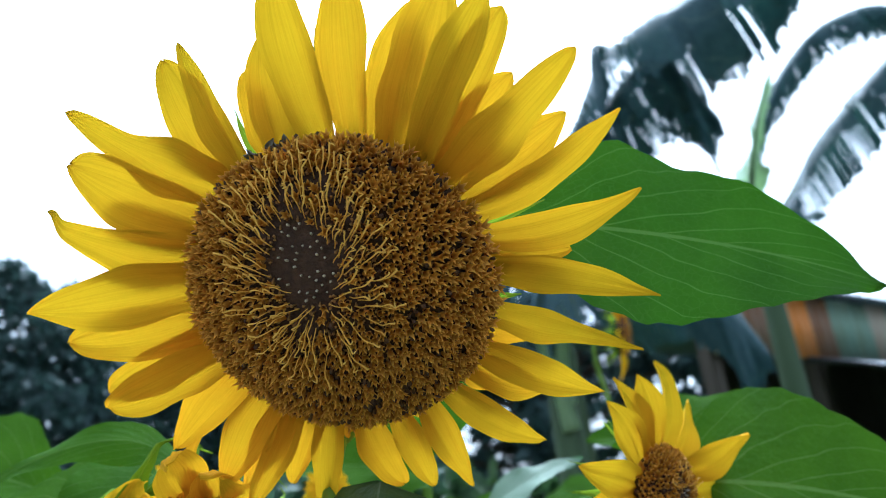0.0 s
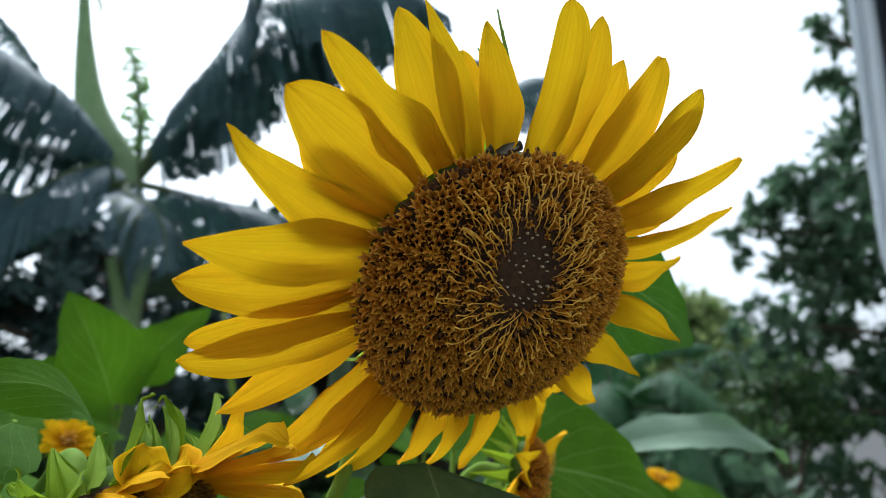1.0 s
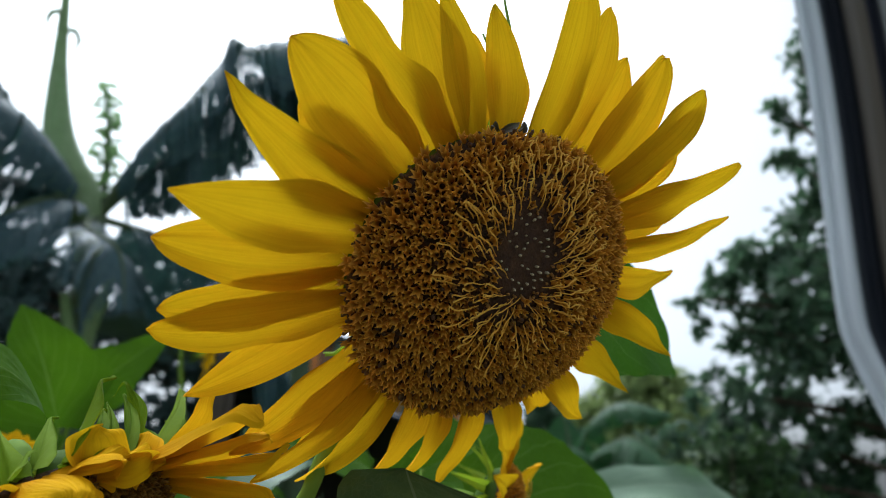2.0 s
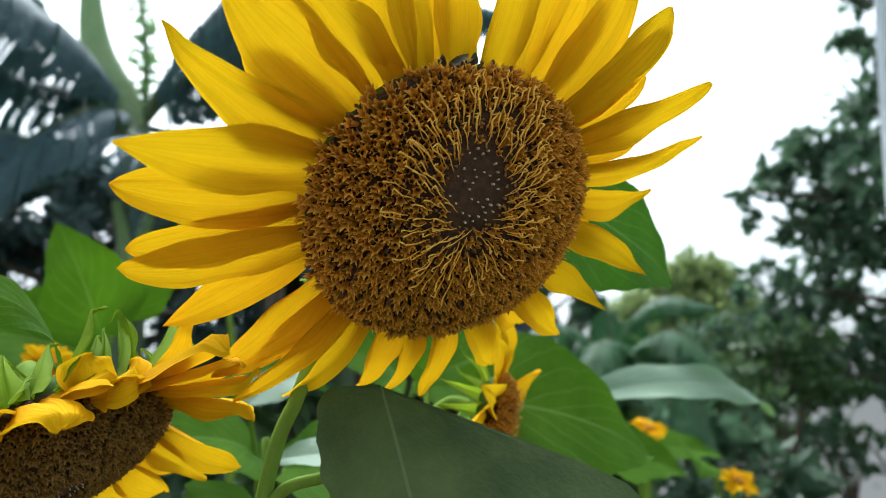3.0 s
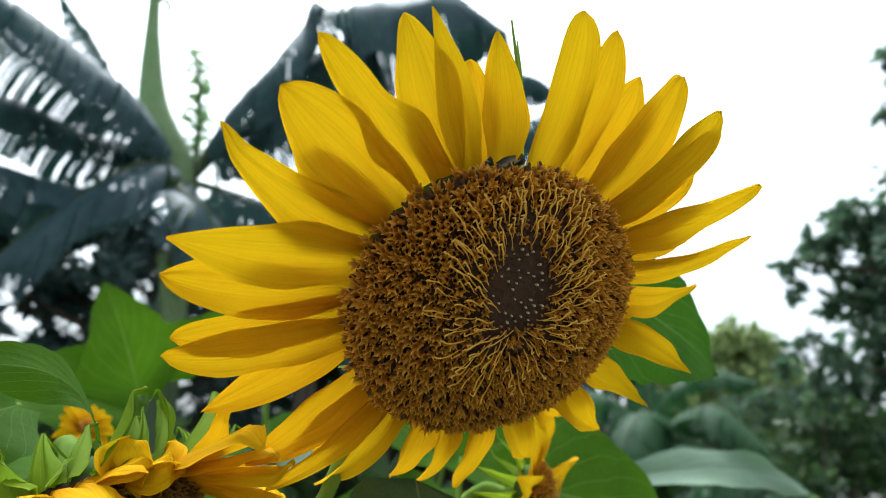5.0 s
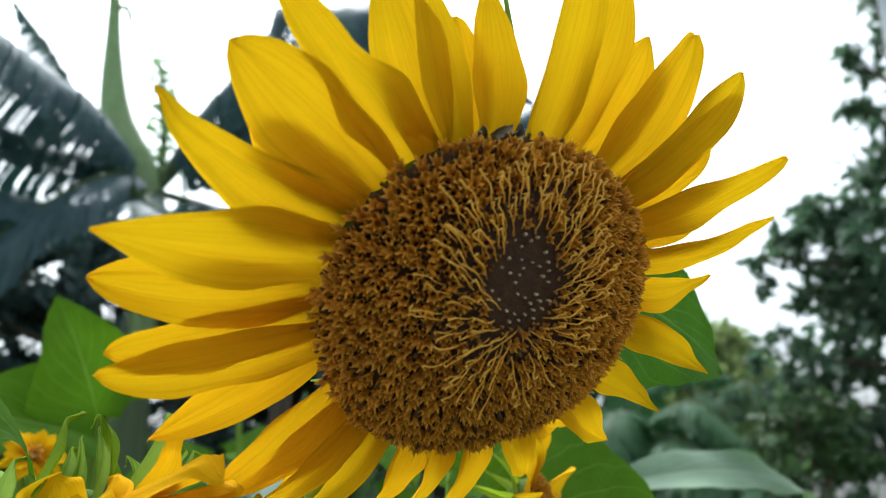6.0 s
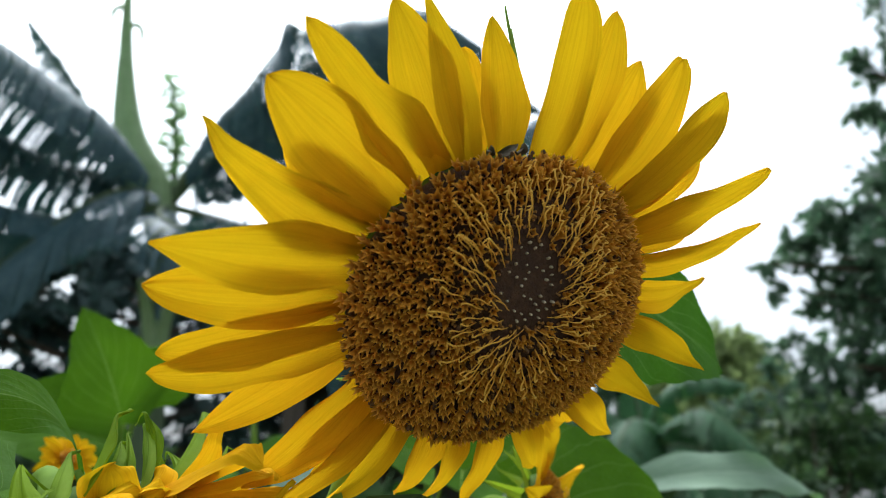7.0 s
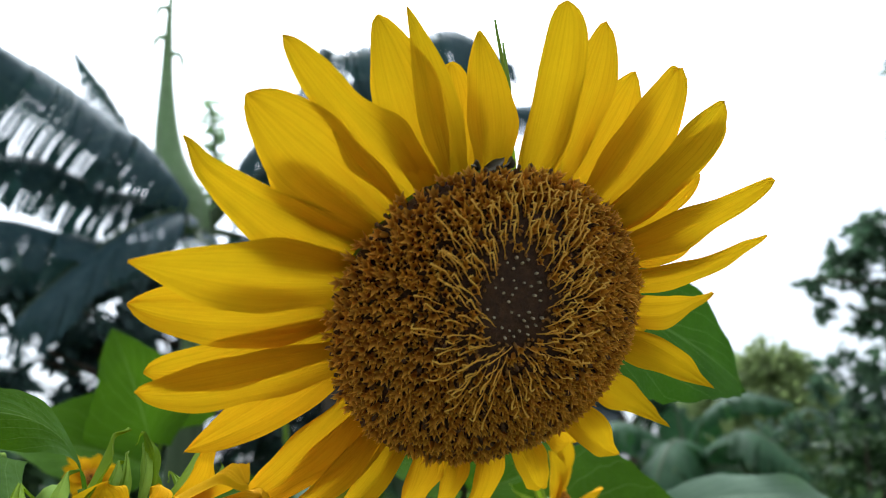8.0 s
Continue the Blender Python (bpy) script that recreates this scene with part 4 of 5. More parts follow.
leafy_plant((0.22, 0.50, 0.0), (0.22, 0.46, 1.40), [((0.21, 0.45, 1.42), (0.10, 0.42, 1.44), 0.09, (0, -0.8, 0.6), LEAF), ((0.23, 0.45, 1.41), (0.33, 0.42, 1.42), 0.10, (0, -0.8, 0.6), LEAF), ((0.22, 0.44, 1.38), (0.18, 0.37, 1.33), 0.10, (0, -0.8, 0.6), LEAF)], "leafy sunflower plant in the bed", 64)
leafy_plant((-0.27, 0.30, 0.0), (-0.26, 0.26, 1.40), [((-0.25, 0.25, 1.42), (-0.16, 0.22, 1.43), 0.08, (0, -0.8, 0.6), LEAF), ((-0.26, 0.25, 1.43), (-0.36, 0.22, 1.45), 0.09, (0, -0.8, 0.6), LEAF), ((-0.26, 0.25, 1.40), (-0.28, 0.17, 1.40), 0.08, (0, -0.6, 0.8), LEAF_SHEEN)], "leafy sunflower plant beside the nodding flower", 65)

# ---------------------------------------------------------------- background: banana plants, trees, shed, tarpaulin
HUB = Vector((-0.06, -0.158, 1.418))


def spot(az, el, d):
    """A place by bearing from the flower bed's front (degrees east of north), height angle and level distance."""
    a = radians(az)
    return HUB + Vector((d * math.sin(a), d * math.cos(a), d * math.tan(radians(el))))


# the blue-grey in this green is background haze put into the colour
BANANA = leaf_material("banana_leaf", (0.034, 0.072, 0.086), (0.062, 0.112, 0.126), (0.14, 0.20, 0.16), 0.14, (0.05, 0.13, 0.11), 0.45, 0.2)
BANANA_NEW = leaf_material("banana_new_leaf", (0.26, 0.36, 0.17), (0.36, 0.47, 0.25), (0.42, 0.52, 0.3), 0.35, (0.3, 0.5, 0.2), 0.5, 0.35)
BANANA_YOUNG = leaf_material("banana_young_leaf", (0.020, 0.062, 0.026), (0.044, 0.112, 0.044), (0.12, 0.20, 0.09), 0.2, (0.06, 0.19, 0.05), 0.5, 0.15)
PSEUDO = plain("banana_stem", (0.06, 0.09, 0.04), (0.11, 0.15, 0.07), 6, 0.6, 0.3, 0.4, 0.01, 0, (1, 1, 0.15)).mat
BARK = plain("bark", (0.05, 0.035, 0.025), (0.12, 0.09, 0.065), 9, 0.9, 0.15, 0.8, 0.02, 0, (1, 1, 0.2)).mat


def foliage(name, a, b, amount=0.25):
    m = Nodes(name, 0.55, 0.35)
    c = m.mix(m.island(), a, b)
    return m.colour(c).thin(amount, m.mix(m.island(), tuple(1.6 * v for v in a), tuple(1.8 * v for v in b))).mat


DARK_LEAVES = foliage("dark_foliage", (0.032, 0.070, 0.038), (0.095, 0.155, 0.085), 0.35)
# distance haze is mixed into the leaf colour of the farther trees
HAZE_LEAVES = foliage("hazed_foliage", (0.026, 0.050, 0.046), (0.060, 0.098, 0.086))
MID_LEAVES = foliage("tree_foliage", (0.024, 0.056, 0.018), (0.070, 0.122, 0.040))
OLIVE_LEAVES = foliage("olive_foliage", (0.135, 0.190, 0.062), (0.29, 0.355, 0.13), 0.35)


def banana_leaf(plant, base, points, width, seed, torn=0.35, material=None, hang=0.5, strips=84):
    """A long blade, split into strips that hang from its midrib."""
    rng = random.Random(seed)
    b = Vector(base)
    line = [p - b for p in spline(points, strips)]
    verts, faces, uvs = [], [], []
    for s in (-1, 1):
        drop = hang * rng.uniform(0.7, 1.2)
        cut = 0.0
        for k in range(strips):
            t0, t1 = (k + 0.0) / strips, (k + 1.0) / strips
            tan = (line[k + 1] - line[k]).normalized()
            side = tan.cross(Vector((0, 0, 1))).normalized() * s
            start, end = line[k].copy(), line[k + 1].copy()
            gap = 0.0
            if rng.random() < torn:
                gap = rng.uniform(0.1, 0.5)
                cut = rng.uniform(-0.25, 0.3)
            if t0 < 0.1:
                continue
            w = width * (0.35 + 0.65 * smooth_step(0.08, 0.35, t0)) * (1 - smooth_step(0.72, 1.02, t0) * 0.85) * rng.uniform(0.9, 1.05)
            i = len(verts)
            for q in range(5):
                f = q / 4
                d = side * (w * f * math.cos(drop * f + cut * f)) + Vector((0, 0, -1)) * (w * f * math.sin((drop + cut) * f)) + tan * (w * 0.28 * f)
                verts += [start + d, start.lerp(end, 1 - gap * max(0.0, f - 0.3) / 0.7) + d * (1.0 + rng.uniform(-0.02, 0.02))]
                uvs += [(0.5 + 0.5 * s * f, t0), (0.5 + 0.5 * s * f, t1)]
            for q in range(4):
                a = i + 2 * q
                faces.append((a, a + 1, a + 3, a + 2))
    ob = part("leaf_blade", mesh_of("leaf_blade", verts, faces, uvs), material or BANANA, plant)
    part("midrib", tube("midrib", [p - b for p in points], [0.022, 0.015, 0.008, 0.003], 30, 8), PSEUDO, ob)
    return ob


def banana_plant(base, crown, leaves, label, seed, radius=0.075):
    """leaves: (points of the midrib, width, torn, hang, material)."""
    plant = thing("banana_plant", base, label, "banana plant", "banana plants")
    b, c = Vector(base), Vector(crown)
    part("pseudostem", tube("pseudostem", [Vector((0, 0, -0.05)), (c - b) * 0.4, (c - b) * 0.8, c - b], [radius * 1.3, radius, radius * 0.8, radius * 0.55], 14, 14), PSEUDO, plant)
    for k, (points, width, torn, hang, material) in enumerate(leaves):
        banana_leaf(plant, base, points, width, seed * 13 + k, torn, material, hang)
    return plant


def leaf_cloud(centres, count, size, seed, squash=0.75):
    """Leaves scattered in clumps: (middle, radius) each."""
    rng = np.random.default_rng(seed)
    total = sum(r * r for _, r in centres)
    verts, faces = [], []
    for c, r in centres:
        n = max(20, int(count * r * r / total))
        # twig ends within the clump, leaves round each
        ends = rng.normal(0, 1, (max(3, n // 26), 3))
        ends = ends / np.linalg.norm(ends, axis=1)[:, None] * (r * rng.uniform(0.25, 1.0, (len(ends), 1)) ** 0.6)
        ends[:, 2] *= squash
        for k in range(n):
            p = np.array(c) + ends[k % len(ends)] + rng.normal(0, r * 0.13, 3)
            d = rng.normal(0, 1, 3)
            d[2] -= 0.4
            d /= np.linalg.norm(d)
            e = np.cross(d, rng.normal(0, 1, 3))
            e /= np.linalg.norm(e)
            L = size * rng.uniform(0.6, 1.3)
            i = len(verts)
            verts += [p, p + d * L * 0.45 + e * L * 0.24, p + d * L, p + d * L * 0.45 - e * L * 0.24]
            faces.append((i, i + 1, i + 2, i + 3))
    return verts, faces


def tree(base, crown, count, size, material, label, seed, trunk=0.16, category="tree"):
    """crown: clumps (place, radius). Limbs reach from the trunk to each clump."""
    t = thing("tree", base, label, category, "trees")
    b = Vector(base)
    top = max((Vector(c) for c, _ in crown), key=lambda v: v.z) - b
    mid = sum((Vector(c) for c, _ in crown), Vector()) / len(crown) - b
    spine = [Vector((0, 0, -0.1)), Vector((mid.x * 0.1, mid.y * 0.1, top.z * 0.3)), Vector((mid.x * 0.5, mid.y * 0.5, top.z * 0.6)), Vector((top.x * 0.8 + mid.x * 0.2, top.y * 0.8 + mid.y * 0.2, top.z * 0.97))]
    part("trunk", tube("trunk", spine, [trunk, trunk * 0.8, trunk * 0.55, trunk * 0.1], 16, 10), BARK, t)
    pieces = []
    for c, r in crown:
        q = Vector(c) - b
        h = min(0.9, max(0.12, (q.z - r) / max(top.z, 0.1)))
        s = spline(spine, 30)[int(h * 30)]
        pieces.append((tube_data([s, s.lerp(q, 0.5) + Vector((0, 0, 0.12 * r)), q], [trunk * 0.35, trunk * 0.2, trunk * 0.05], 6, 6), Matrix.Identity(4)))
    part("limb", mesh_of("limb", *join(pieces)), BARK, t, kind="stuff")
    verts, faces = leaf_cloud([(Vector(c) - b, r) for c, r in crown], count, size, seed)
    part("crown", mesh_of("crown", verts, faces, smooth=False), material, t, kind="stuff")
    return t


# tall banana plant behind the flower, with a rolled new leaf
C1 = spot(6.2, 19.3, 3.4)
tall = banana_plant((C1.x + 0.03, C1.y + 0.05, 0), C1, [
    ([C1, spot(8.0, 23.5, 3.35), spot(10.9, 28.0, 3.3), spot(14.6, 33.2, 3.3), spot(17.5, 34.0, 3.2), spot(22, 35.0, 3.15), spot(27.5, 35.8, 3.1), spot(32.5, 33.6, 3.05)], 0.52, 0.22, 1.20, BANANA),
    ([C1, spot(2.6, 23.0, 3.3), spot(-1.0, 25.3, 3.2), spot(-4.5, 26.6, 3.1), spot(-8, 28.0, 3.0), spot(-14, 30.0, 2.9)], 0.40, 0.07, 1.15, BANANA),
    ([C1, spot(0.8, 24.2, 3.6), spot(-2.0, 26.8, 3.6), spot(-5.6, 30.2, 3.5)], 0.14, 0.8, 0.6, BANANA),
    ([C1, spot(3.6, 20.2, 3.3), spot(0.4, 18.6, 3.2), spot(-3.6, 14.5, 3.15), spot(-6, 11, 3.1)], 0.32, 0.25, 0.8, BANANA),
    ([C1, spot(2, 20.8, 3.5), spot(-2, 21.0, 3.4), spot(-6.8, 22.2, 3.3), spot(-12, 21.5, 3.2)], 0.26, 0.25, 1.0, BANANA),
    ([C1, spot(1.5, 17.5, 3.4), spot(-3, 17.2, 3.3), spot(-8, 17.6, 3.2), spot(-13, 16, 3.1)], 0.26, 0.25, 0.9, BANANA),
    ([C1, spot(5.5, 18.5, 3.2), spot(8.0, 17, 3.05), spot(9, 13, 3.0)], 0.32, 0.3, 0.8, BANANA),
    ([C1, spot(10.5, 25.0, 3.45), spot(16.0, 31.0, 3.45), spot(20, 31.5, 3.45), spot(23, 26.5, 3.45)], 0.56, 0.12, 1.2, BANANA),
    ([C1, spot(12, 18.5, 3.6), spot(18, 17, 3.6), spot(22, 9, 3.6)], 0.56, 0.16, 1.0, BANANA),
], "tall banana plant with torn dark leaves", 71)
for foot, knee, end in ((spot(6.8, 5, 3.35), spot(6.2, 9, 3.3), spot(4.9, 13.6, 3.25)), (spot(6.8, 7, 3.35), spot(6.9, 10.5, 3.3), spot(8.2, 16.2, 3.2))):
    part("leaf_stalk", tube("leaf_stalk", [p - tall.location for p in (foot, knee, end)], [0.045, 0.034, 0.018], 14, 10), BANANA_NEW, tall)
new_leaf = thing("banana_leaf_roll", (C1.x, C1.y, C1.z), "upright rolled pale green new banana leaf", "banana leaf")
part("leaf_roll", tube("leaf_roll", [(0, 0, -0.2), tuple(spot(4.6, 20.8, 3.4) - C1), tuple(spot(3.3, 22.6, 3.4) - C1), tuple(spot(2.3, 25.2, 3.4) - C1), tuple(spot(1.5, 29.6, 3.4) - C1), tuple(spot(0.9, 34.5, 3.4) - C1), tuple(spot(0.6, 38, 3.4) - C1)], [0.06, 0.095, 0.092, 0.066, 0.036, 0.018, 0.008], 36, 10), BANANA_NEW, new_leaf)
for k, (az, el, turn) in enumerate(((1.0, 34.5, 1), (1.2, 32.4, 1), (1.3, 31.5, -1))):
    p = spot(az, el, 3.4) - C1
    part("dry_ribbon", tube("dry_ribbon", [p, p + Vector((-0.04 * turn, -0.02, 0.03)), p + Vector((-0.07 * turn, -0.02, -0.02)), p + Vector((-0.06 * turn, 0, -0.09))], [0.008, 0.014, 0.012, 0.003], 12, 6), BANANA_NEW, new_leaf, "curled ribbon of the torn leaf tip" if k == 0 else "")
FERN = thing("papaya_shoot", spot(7.3, 18, 4.2), "thin shoot with tufts of small drooping leaves", "shoot")
FERN.location.z = 0
fern_top, fern_low = spot(5.4, 28.7, 4.2) - FERN.location, spot(6.6, 20.5, 4.2) - FERN.location
part("stalk", tube("stalk", [(0, 0, -0.05), (0.02, 0, 1.6), tuple(fern_low), tuple(fern_low.lerp(fern_top, 0.5) + Vector((0.02, 0, 0))), tuple(fern_top)], [0.04, 0.03, 0.022, 0.018, 0.008], 24, 8), PSEUDO, FERN)
fern_rng = random.Random(77)
for k in range(11):
    p = fern_low.lerp(fern_top, k / 10 + 0.01) + Vector((0.02 * math.sin(3.14 * k / 10), 0, 0))
    for j in range(5):
        a = j * 1.257 + k * 0.7
        out = Vector((math.cos(a), math.sin(a), 0)) * fern_rng.uniform(0.10, 0.17) * (1.15 - 0.05 * k)
        part("leaflet", leaf_mesh(p, p + out + Vector((0, 0, fern_rng.uniform(-0.05, 0.03))), 0.065, (0, 0, 1), sag=0.22, heart=0.0, seed=k * 7 + j), BANANA_NEW, FERN)
# second banana plant, its blades arching east
C2 = spot(23, 17.5, 4.2)
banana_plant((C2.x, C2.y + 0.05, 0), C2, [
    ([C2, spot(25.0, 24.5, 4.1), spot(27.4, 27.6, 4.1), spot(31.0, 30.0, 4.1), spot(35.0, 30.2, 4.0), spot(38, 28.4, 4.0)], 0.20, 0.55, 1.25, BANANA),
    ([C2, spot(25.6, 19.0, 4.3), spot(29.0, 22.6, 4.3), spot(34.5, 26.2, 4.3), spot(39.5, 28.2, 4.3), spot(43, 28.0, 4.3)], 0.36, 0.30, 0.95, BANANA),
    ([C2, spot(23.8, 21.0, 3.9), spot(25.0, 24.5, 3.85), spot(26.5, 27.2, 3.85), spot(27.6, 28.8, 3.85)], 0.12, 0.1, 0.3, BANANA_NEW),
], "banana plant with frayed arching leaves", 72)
# young banana plant low beside the dark tree
C3 = spot(45, 0.5, 5.0)
banana_plant((C3.x, C3.y, 0), C3, [
    ([C3, spot(42.5, 4.0, 4.9), spot(39, 4.8, 4.8), spot(35, 1, 4.7)], 0.26, 0.3, 0.7, BANANA_YOUNG),
    ([C3, spot(46, 4.6, 4.9), spot(48.8, 6.9, 4.8), spot(52.5, 6.0, 4.7)], 0.20, 0.3, 0.7, BANANA_YOUNG),
    ([C3, spot(44.6, 3.4, 4.7), spot(43.2, 2.5, 4.4), spot(41, -4, 4.2)], 0.30, 0.2, 0.6, BANANA_YOUNG),
    ([C3, spot(46.4, 2.6, 4.7), spot(49.4, 4.2, 4.5), spot(53, 1.0, 4.3)], 0.24, 0.3, 0.6, BANANA_YOUNG),
    ([C3, spot(46.6, 1.6, 4.6), spot(49.5, 0.6, 4.3), spot(52, -5, 4.2)], 0.30, 0.2, 0.6, BANANA_YOUNG),
    ([C3, spot(44.5, 5.2, 5.1), spot(44.0, 7.2, 5.1)], 0.16, 0.1, 0.3, BANANA_YOUNG),
], "young banana plant with broad low leaves", 73, 0.08)

# dark tree with gaps of sky
D4 = 10.0
tree((spot(73, 0, D4).x, spot(73, 0, D4).y, 0), [(spot(a, e, D4 + o), r) for a, e, o, r in (
    (55.6, 14.7, 0, 0.20), (57.6, 15.2, 0, 0.36), (60, 16.6, 0.3, 0.50), (63, 15, 0, 0.65), (66, 18, 0.5, 0.8), (69, 22, 0, 0.9), (63.6, 24.5, 0, 0.28), (64.0, 27.5, 0.2, 0.26), (67, 27, 0, 0.6), (70, 31, 0, 0.9), (66.5, 31.5, 0, 0.35),
    (59.6, 12.2, 0, 0.42), (56.4, 12.6, 0, 0.18), (57.6, 11.4, 0, 0.15), (62.4, 11.0, 0.4, 0.7), (66, 11, 0, 0.9), (70, 12, 0, 1.1), (56.2, 7.6, 0.3, 0.42), (57.6, 4.6, 0.3, 0.5), (72, 4, 0, 0.8), (65.2, 21.5, 0.2, 0.4), (75, 20, 0, 1.2), (60, 6.4, 0.2, 0.5), (62.4, 3.0, 0.5, 0.36), (66.4, 5.4, 0.2, 0.36), (70, 7, 0.4, 0.5), (59.2, 1.4, 0, 0.36), (64.5, 0.4, 0.2, 0.5), (64, 4.8, 0.3, 0.5), (68.5, 2.8, 0.3, 0.4), (69.5, 5.2, 0.4, 0.5), (61, 0.6, 0.2, 0.5), (61.6, 18.0, 0.1, 0.3))],
    14500, 0.20, DARK_LEAVES, "dark leafy tree with gaps of sky", 81)
# round olive tree far behind
D5 = 20.0
tree((spot(50, 0, D5).x, spot(50, 0, D5).y, 0), [(spot(a, e, D5), r) for a, e, r in ((51.3, 8.8, 0.75), (50, 7.8, 0.9), (52.6, 8.4, 0.7), (53, 7.2, 0.9), (47.2, 6.2, 0.7), (45.3, 5.4, 0.6), (48.5, 5.8, 1.1), (51, 5.2, 1.3), (54, 5.0, 1.2), (47.5, 2.5, 1.3), (51, 2.0, 1.5), (55, 2.0, 1.4))],
    18000, 0.22, OLIVE_LEAVES, "round olive-green tree against the sky", 82)
# slim trees behind the shed
D8 = 15.0
tree((spot(41, 0, D8).x, spot(41, 0, D8).y, 0), [(spot(a, e, D8), r) for a, e, r in ((43, 9.0, 0.16), (43, 8.0, 0.24), (42.8, 6.8, 0.28), (43.2, 5.6, 0.4), (44.6, 4.6, 0.35), (38.6, 9.6, 0.45), (38.2, 8.4, 0.5), (38.9, 7.0, 0.55), (37.0, 10.6, 0.35))],
    3600, 0.2, DARK_LEAVES, "slim dark trees behind the shed roof", 86)
# dark trees to the west
D6 = 12.0
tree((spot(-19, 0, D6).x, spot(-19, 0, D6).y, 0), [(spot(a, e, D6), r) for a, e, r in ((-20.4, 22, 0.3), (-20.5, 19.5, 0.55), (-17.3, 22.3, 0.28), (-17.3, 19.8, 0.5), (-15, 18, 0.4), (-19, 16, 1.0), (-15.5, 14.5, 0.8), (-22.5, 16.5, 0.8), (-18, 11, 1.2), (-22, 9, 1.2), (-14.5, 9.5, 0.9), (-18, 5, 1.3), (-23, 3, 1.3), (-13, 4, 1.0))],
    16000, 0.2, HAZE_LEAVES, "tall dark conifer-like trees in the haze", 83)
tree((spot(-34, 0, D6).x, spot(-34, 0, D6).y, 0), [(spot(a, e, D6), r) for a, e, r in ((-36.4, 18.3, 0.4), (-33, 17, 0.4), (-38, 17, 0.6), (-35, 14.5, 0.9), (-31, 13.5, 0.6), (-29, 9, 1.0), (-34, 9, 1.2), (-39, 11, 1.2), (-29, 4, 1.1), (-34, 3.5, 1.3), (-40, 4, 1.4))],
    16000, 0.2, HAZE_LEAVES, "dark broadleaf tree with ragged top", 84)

D7 = 9.5
SKY_GAPS = ((-3.4, 8.3), (4.6, 9.1), (8.6, 9.3), (-0.4, 6.3), (7.1, 19.9), (10.2, 3.1), (11.4, 3.4), (-5.9, 15.8), (-3.0, 17.3), (0.1, 19.0), (0.5, 4.3), (-8.4, 6.2), (9.2, 7.6), (21.4, 8.1), (-0.3, 2.0))
gap_rng = random.Random(7)
clumps = []
for k in range(14):
    for j in range(7):
        az, el = -13 + 2.8 * k + gap_rng.uniform(-0.8, 0.8), 0.5 + 2.6 * j + gap_rng.uniform(-0.7, 0.7)
        if min(math.hypot(az - a, el - e) for a, e in SKY_GAPS) > 1.25:
            clumps.append((spot(az, el, D7 + gap_rng.uniform(-0.6, 0.6)), 0.40))
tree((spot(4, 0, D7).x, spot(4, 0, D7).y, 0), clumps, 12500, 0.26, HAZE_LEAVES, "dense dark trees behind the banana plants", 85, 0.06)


def shrub(az, d, height, spread, count, seed, material, leaf=0.2):
    p = spot(az, 0, d)
    s = thing("shrub", (p.x, p.y, 0), "dark leafy shrub in the shade", "shrub", "shrubs")
    rng = random.Random(seed)
    stems, clumps = [], []
    for k in range(7):
        e = Vector((rng.uniform(-1, 1) * spread, rng.uniform(-0.5, 0.5) * spread, height * rng.uniform(0.35, 0.95)))
        stems.append((tube_data([(0, 0, -0.05), e * 0.5 + Vector((0, 0, 0.1)), e], [0.03, 0.02, 0.006], 6, 5), Matrix.Identity(4)))
        clumps.append((e, spread * rng.uniform(0.3, 0.5)))
    part("branchwork", mesh_of("branchwork", *join(stems)), BARK, s, kind="stuff")
    v, f = leaf_cloud(clumps, count, leaf, seed)
    part("foliage", mesh_of("foliage", v, f, smooth=False), material, s, kind="stuff")


for k, (az, d, h, w) in enumerate(((-30, 6, 1.9, 0.9), (-18, 5, 1.9, 0.9), (-8, 5.5, 1.7, 0.7), (0, 4.6, 1.6, 0.6), (4, 5.5, 1.3, 0.5), (17, 4.0, 1.5, 0.35), (20.5, 3.5, 1.5, 0.4), (28, 3.3, 1.35, 0.45), (34, 3.4, 1.35, 0.45), (40, 4.6, 1.45, 0.6), (52, 6, 1.25, 0.7), (54, 12, 1.5, 1.5), (58, 13, 1.1, 1.3), (72, 12, 0.8, 0.8))):
    shrub(az, d, h, w, 900, 90 + k, DARK_LEAVES if k % 3 else MID_LEAVES)
for k, (az, d, h, w) in enumerate(((50.5, 9.5, 2.2, 1.0), (56, 8.5, 2.1, 1.1), (60.5, 9.2, 1.35, 0.6), (64.0, 9.6, 1.30, 0.5))):
    shrub(az, d, h, w, (2000, 1900, 320, 150)[k], 120 + k, MID_LEAVES if k % 2 else DARK_LEAVES, 0.15)

# ---------------------------------------------------------------- shed with rusty sheets
RUST = Nodes("rusty_sheet", 0.6, 0.3, 0.2)
_tone = RUST.ramp(RUST.random(), (0.0, (0.80, 0.28, 0.03)), (0.18, (0.24, 0.12, 0.06)), (0.36, (0.70, 0.36, 0.08)), (0.54, (0.20, 0.34, 0.24)), (0.7, (0.46, 0.40, 0.30)), (0.85, (0.34, 0.46, 0.36)), (1.0, (0.60, 0.22, 0.04)))
_tone.node.color_ramp.interpolation = "CONSTANT"
_rust = RUST.ramp(RUST.noise(5, 5.0, "Object", (1, 1, 0.3)), (0.42, (0.40, 0.15, 0.04)), (0.6, (0.50, 0.46, 0.38)))
RUST.colour(RUST.mix(0.2, _tone, _rust))
ROOF = plain("grey_roof_sheet", (0.09, 0.11, 0.12), (0.16, 0.19, 0.20), 4, 0.5, 0.4, 0.2, 0.01, 0.3).mat
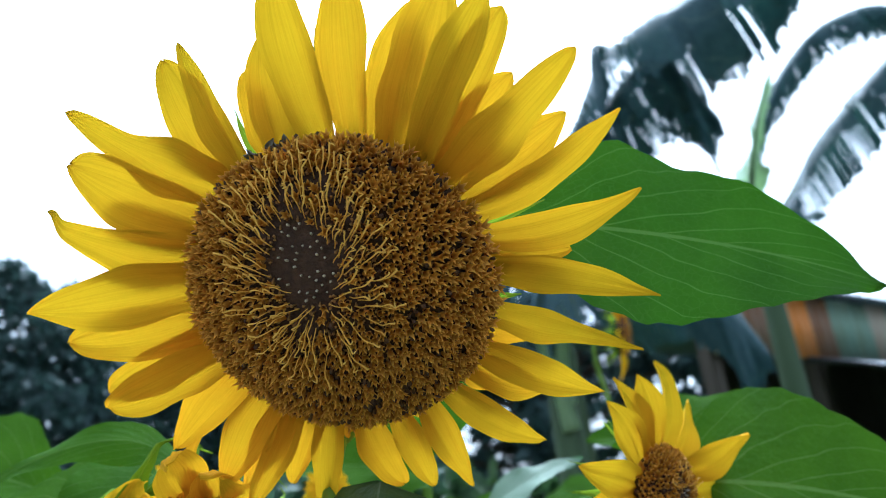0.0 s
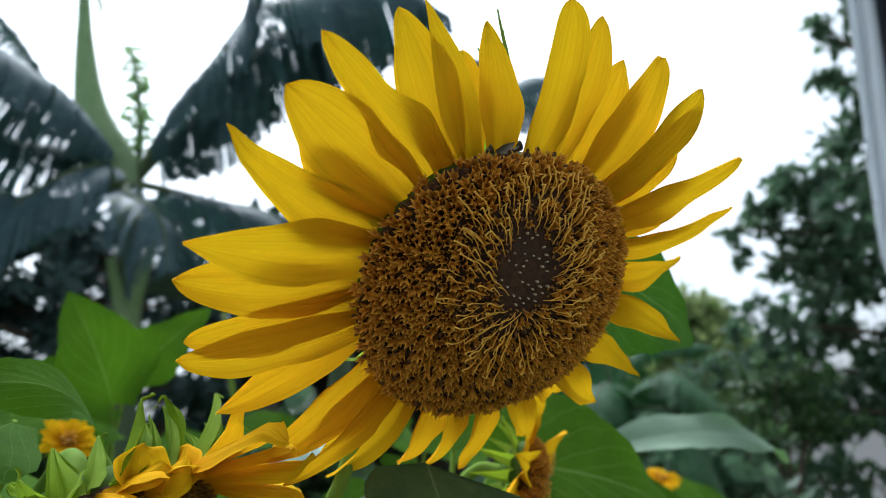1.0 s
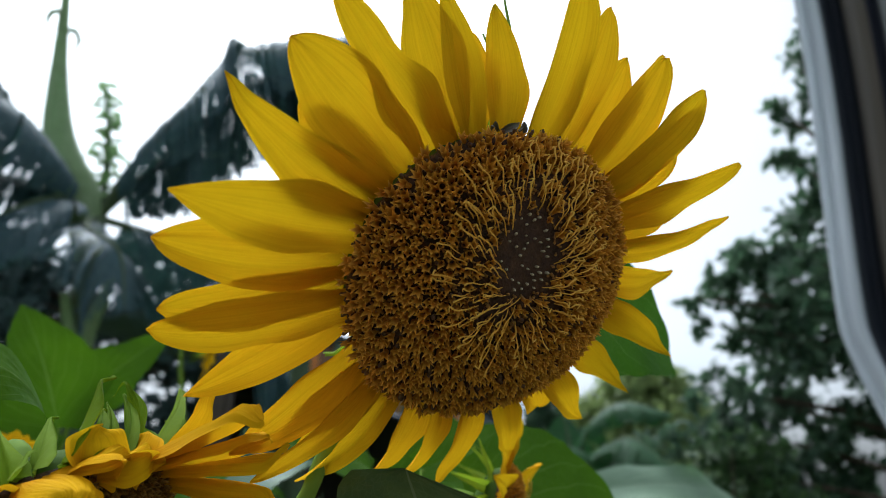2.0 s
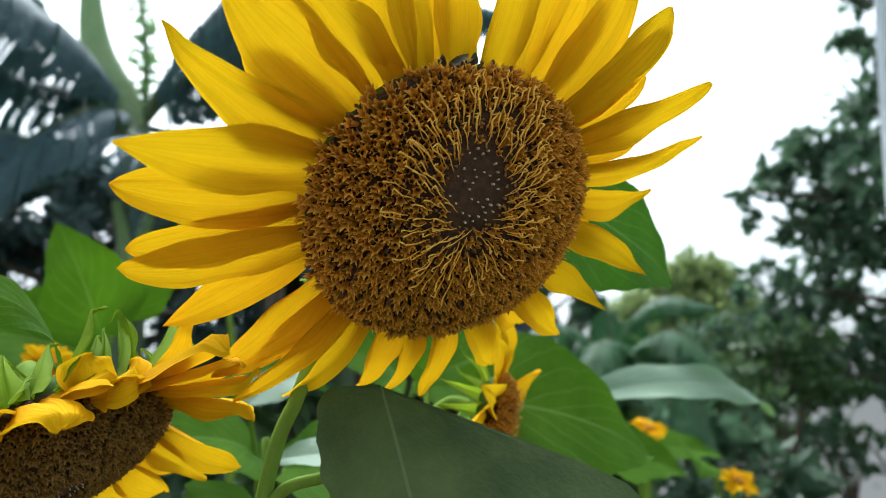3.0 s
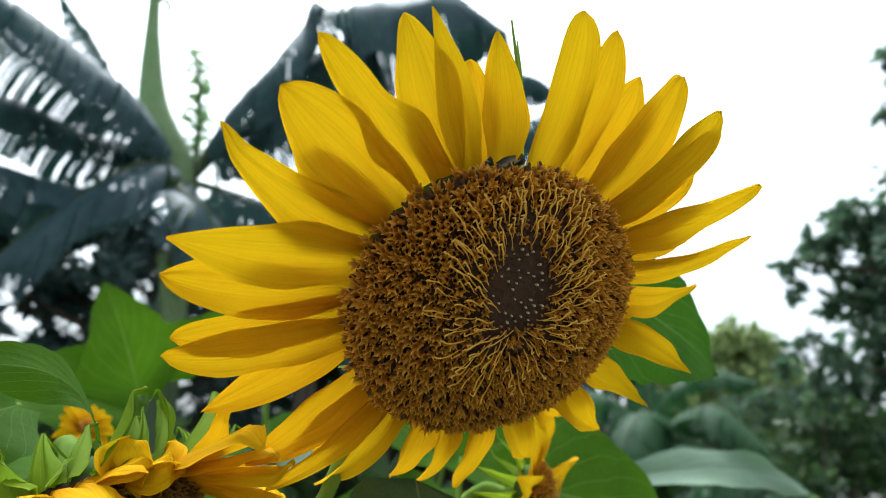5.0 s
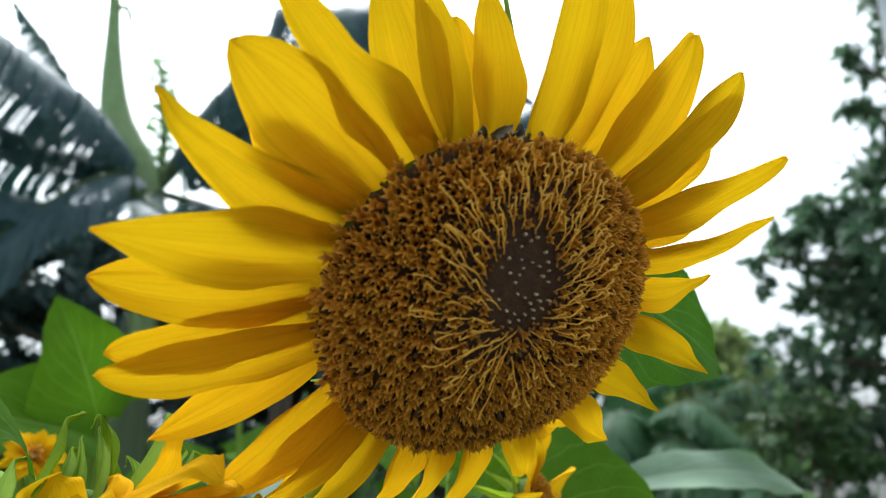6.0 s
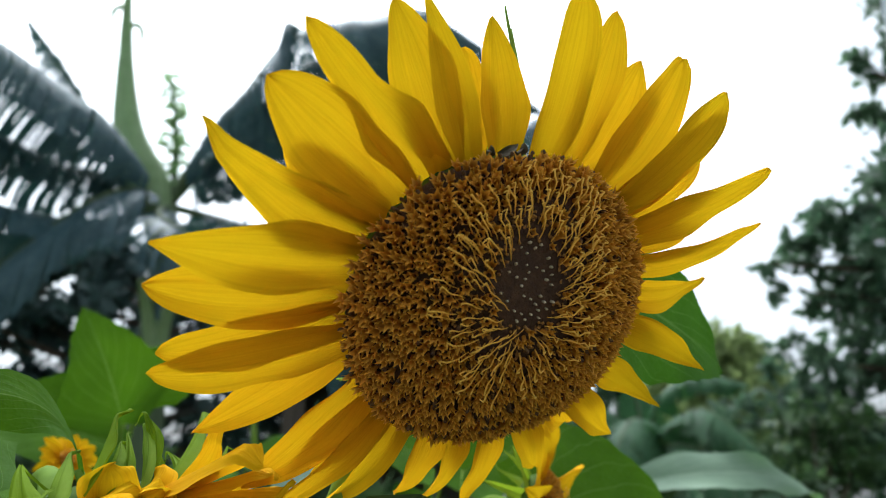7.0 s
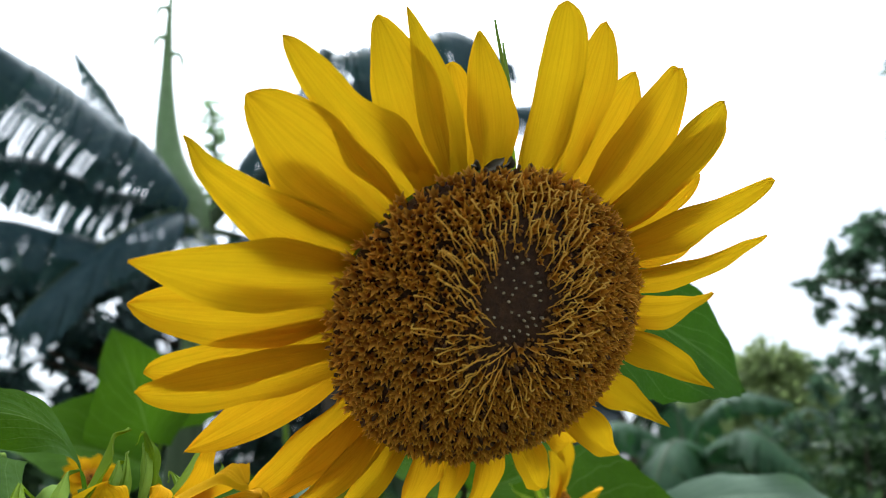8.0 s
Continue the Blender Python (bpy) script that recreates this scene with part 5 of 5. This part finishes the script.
# darker variant of the roof sheet, for the lean-to
ROOF_DARK = plain("dark_roof_sheet", (0.022, 0.027, 0.032), (0.050, 0.058, 0.064), 4, 0.5, 0.4, 0.2, 0.01).mat
WOOD = plain("weathered_wood", (0.07, 0.055, 0.04), (0.15, 0.12, 0.09), 12, 0.8, 0.2, 0.6, 0.004, 0, (1, 1, 0.1)).mat


def sheet_mesh(name, width, height, waves=5):
    n = waves * 8
    verts, faces = [], []
    for k in range(n + 1):
        x = width * k / n
        y = 0.018 * math.sin(2 * math.pi * waves * k / n)
        for dy in (0.0, 0.003):
            verts += [(x, y + dy, 0), (x, y + dy, height)]
    for k in range(n):
        a = 4 * k
        faces += [(a, a + 4, a + 5, a + 1), (a + 2, a + 3, a + 7, a + 6), (a + 1, a + 5, a + 7, a + 3), (a, a + 2, a + 6, a + 4)]
    return mesh_of(name, verts, faces)


def box_mesh(name, size, bevel=0.006):
    bm = bmesh.new()
    bmesh.ops.create_cube(bm, size=1.0, matrix=Matrix.Diagonal((*size, 1)))
    bmesh.ops.bevel(bm, geom=bm.edges[:], offset=bevel, segments=2, affect="EDGES")
    me = bpy.data.meshes.new(name)
    bm.to_mesh(me)
    bm.free()
    return me


def shed():
    a, b = spot(18, 0, 4.75), spot(40.3, 0, 12.66)
    along = Vector((b.x - a.x, b.y - a.y, 0))
    length = along.length
    yaw = math.degrees(math.atan2(along.y, along.x))
    s = thing("shed", (a.x, a.y, 0), "low shed clad in rusty corrugated sheets", "shed")
    s.rotation_euler = (0, 0, radians(yaw))
    count = 30
    # rusty sheets on the near part of the wall, grey ones past it
    rusty, grey = (sheet_mesh("sheet", length / count + 0.02, 0.47, 3) for _ in range(2))
    for k in range(count):
        part("sheet", rusty if k < 20 else grey, RUST.mat if k < 20 else ROOF, s, m=pose(length / count * k, -0.008 * (k % 2), 2.19 + 0.01 * (k % 3), 0, 0.6 * (k % 3 - 1), 0))
    post = box_mesh("post", (0.10, 0.10, 2.5))
    for k in range(8):
        part("post", post, WOOD, s, m=pose(0.06 + (length - 0.12) / 7 * k, 0.10, 1.2))
    part("back_wall", box_mesh("back_wall", (length - 1.8, 0.06, 2.68)), WOOD, s, m=pose(length / 2 + 0.9, 1.4, 1.23))
    for k in range(10):
        part("roof_sheet", sheet_mesh("roof_sheet", length / 10 + 0.05, 1.6, 8), ROOF, s, m=pose(length / 10 * k, -0.12, 2.68 + 0.004 * (k % 2), -93, 0, 0))
    for k in range(6):
        part("lean_to_sheet", sheet_mesh("lean_to_sheet", (length - 0.9) / 6 + 0.03, 1.34, 10), ROOF_DARK, s, m=pose(0.9 + (length - 0.9) / 6 * k, -1.30, 1.80 + 0.01 * (k % 2), -73, 0, 0))
    part("fascia", box_mesh("fascia", (length - 0.9, 0.03, 0.10)), ROOF, s, m=pose(0.9 + (length - 0.9) / 2, -1.33, 1.76))
    for k in range(24):
        part("plank", box_mesh("plank", ((length - 0.9) / 24 - 0.012, 0.03, 1.72)), WOOD, s, m=pose(0.9 + (length - 0.9) / 24 * (k + 0.5), -1.16 + 0.006 * (k % 2), 0.80))


shed()

# ---------------------------------------------------------------- hanging tarpaulin at the house side
TARP = Nodes("tarpaulin", 0.5, 0.4)
_w = TARP.noise(14, 4.0, "Object", (1, 1, 0.25))
_x = TARP.uv()[0]
_stripe = TARP.ramp(_x, (0.0, (0.80, 0.83, 0.86)), (0.20, (0.76, 0.79, 0.83)), (0.23, (0.03, 0.035, 0.05)), (0.42, (0.03, 0.035, 0.05)), (0.45, (0.20, 0.17, 0.14)), (0.62, (0.24, 0.21, 0.18)), (0.65, (0.03, 0.035, 0.06)), (0.74, (0.04, 0.045, 0.07)), (0.77, (0.36, 0.36, 0.36)))
_stripe.node.color_ramp.interpolation = "LINEAR"
TARP.colour(TARP.mix(TARP.math("MULTIPLY", _w, 0.18), _stripe, (0.10, 0.11, 0.12)))
TARP.bump(_w, 0.3, 0.01)
TARP.thin(0.5, TARP.bsdf.inputs["Base Color"].links[0].from_socket)


def tarpaulin():
    d = 2.0
    t = thing("tarpaulin", (spot(67, 0, d).x, spot(67, 0, d).y, 3.1), "striped grey and white tarpaulin hanging from a pole", "tarpaulin")
    o = t.location
    n, m = 40, 40
    verts, faces, uvs = [], [], []
    for k in range(n + 1):
        f = k / n
        el = 40 - 46 * f
        edge = 65.0 - 1.2 * smooth_step(35, 10, el) + 5.2 * max(0.0, (11.5 - el) / 17) ** 1.25
        for j in range(m + 1):
            q = j / m
            fold = 0.035 * math.sin(q * 21 + 0.6) + 0.012 * math.sin(5 * f + 9 * q)
            verts.append(spot(edge + 0.4 + q * 8.0, el, d + fold + 0.25 * q) - o)
            uvs.append((q, f))
    for k in range(n):
        for j in range(m):
            a = k * (m + 1) + j
            faces.append((a, a + 1, a + m + 2, a + m + 1))
    sheet = part("sheet", mesh_of("sheet", verts, faces, uvs), TARP.mat, t)
    thick = sheet.modifiers.new("thickness", "SOLIDIFY")
    thick.thickness = 0.003
    part("pole", tube("pole", [spot(60, 40.3, d) - o, spot(67, 40.3, d + 0.12) - o, spot(80, 40.3, d + 0.4) - o], [0.03, 0.03, 0.03], 10, 10), WOOD, t)
    part("pole", tube("pole", [Vector((spot(80, 0, d + 0.4).x, spot(80, 0, d + 0.4).y, -0.05)) - o, Vector((spot(80, 0, d + 0.4).x, spot(80, 0, d + 0.4).y, 1.5)) - o, spot(80, 41, d + 0.4) - o], [0.045, 0.042, 0.04], 10, 10), WOOD, t)


tarpaulin()
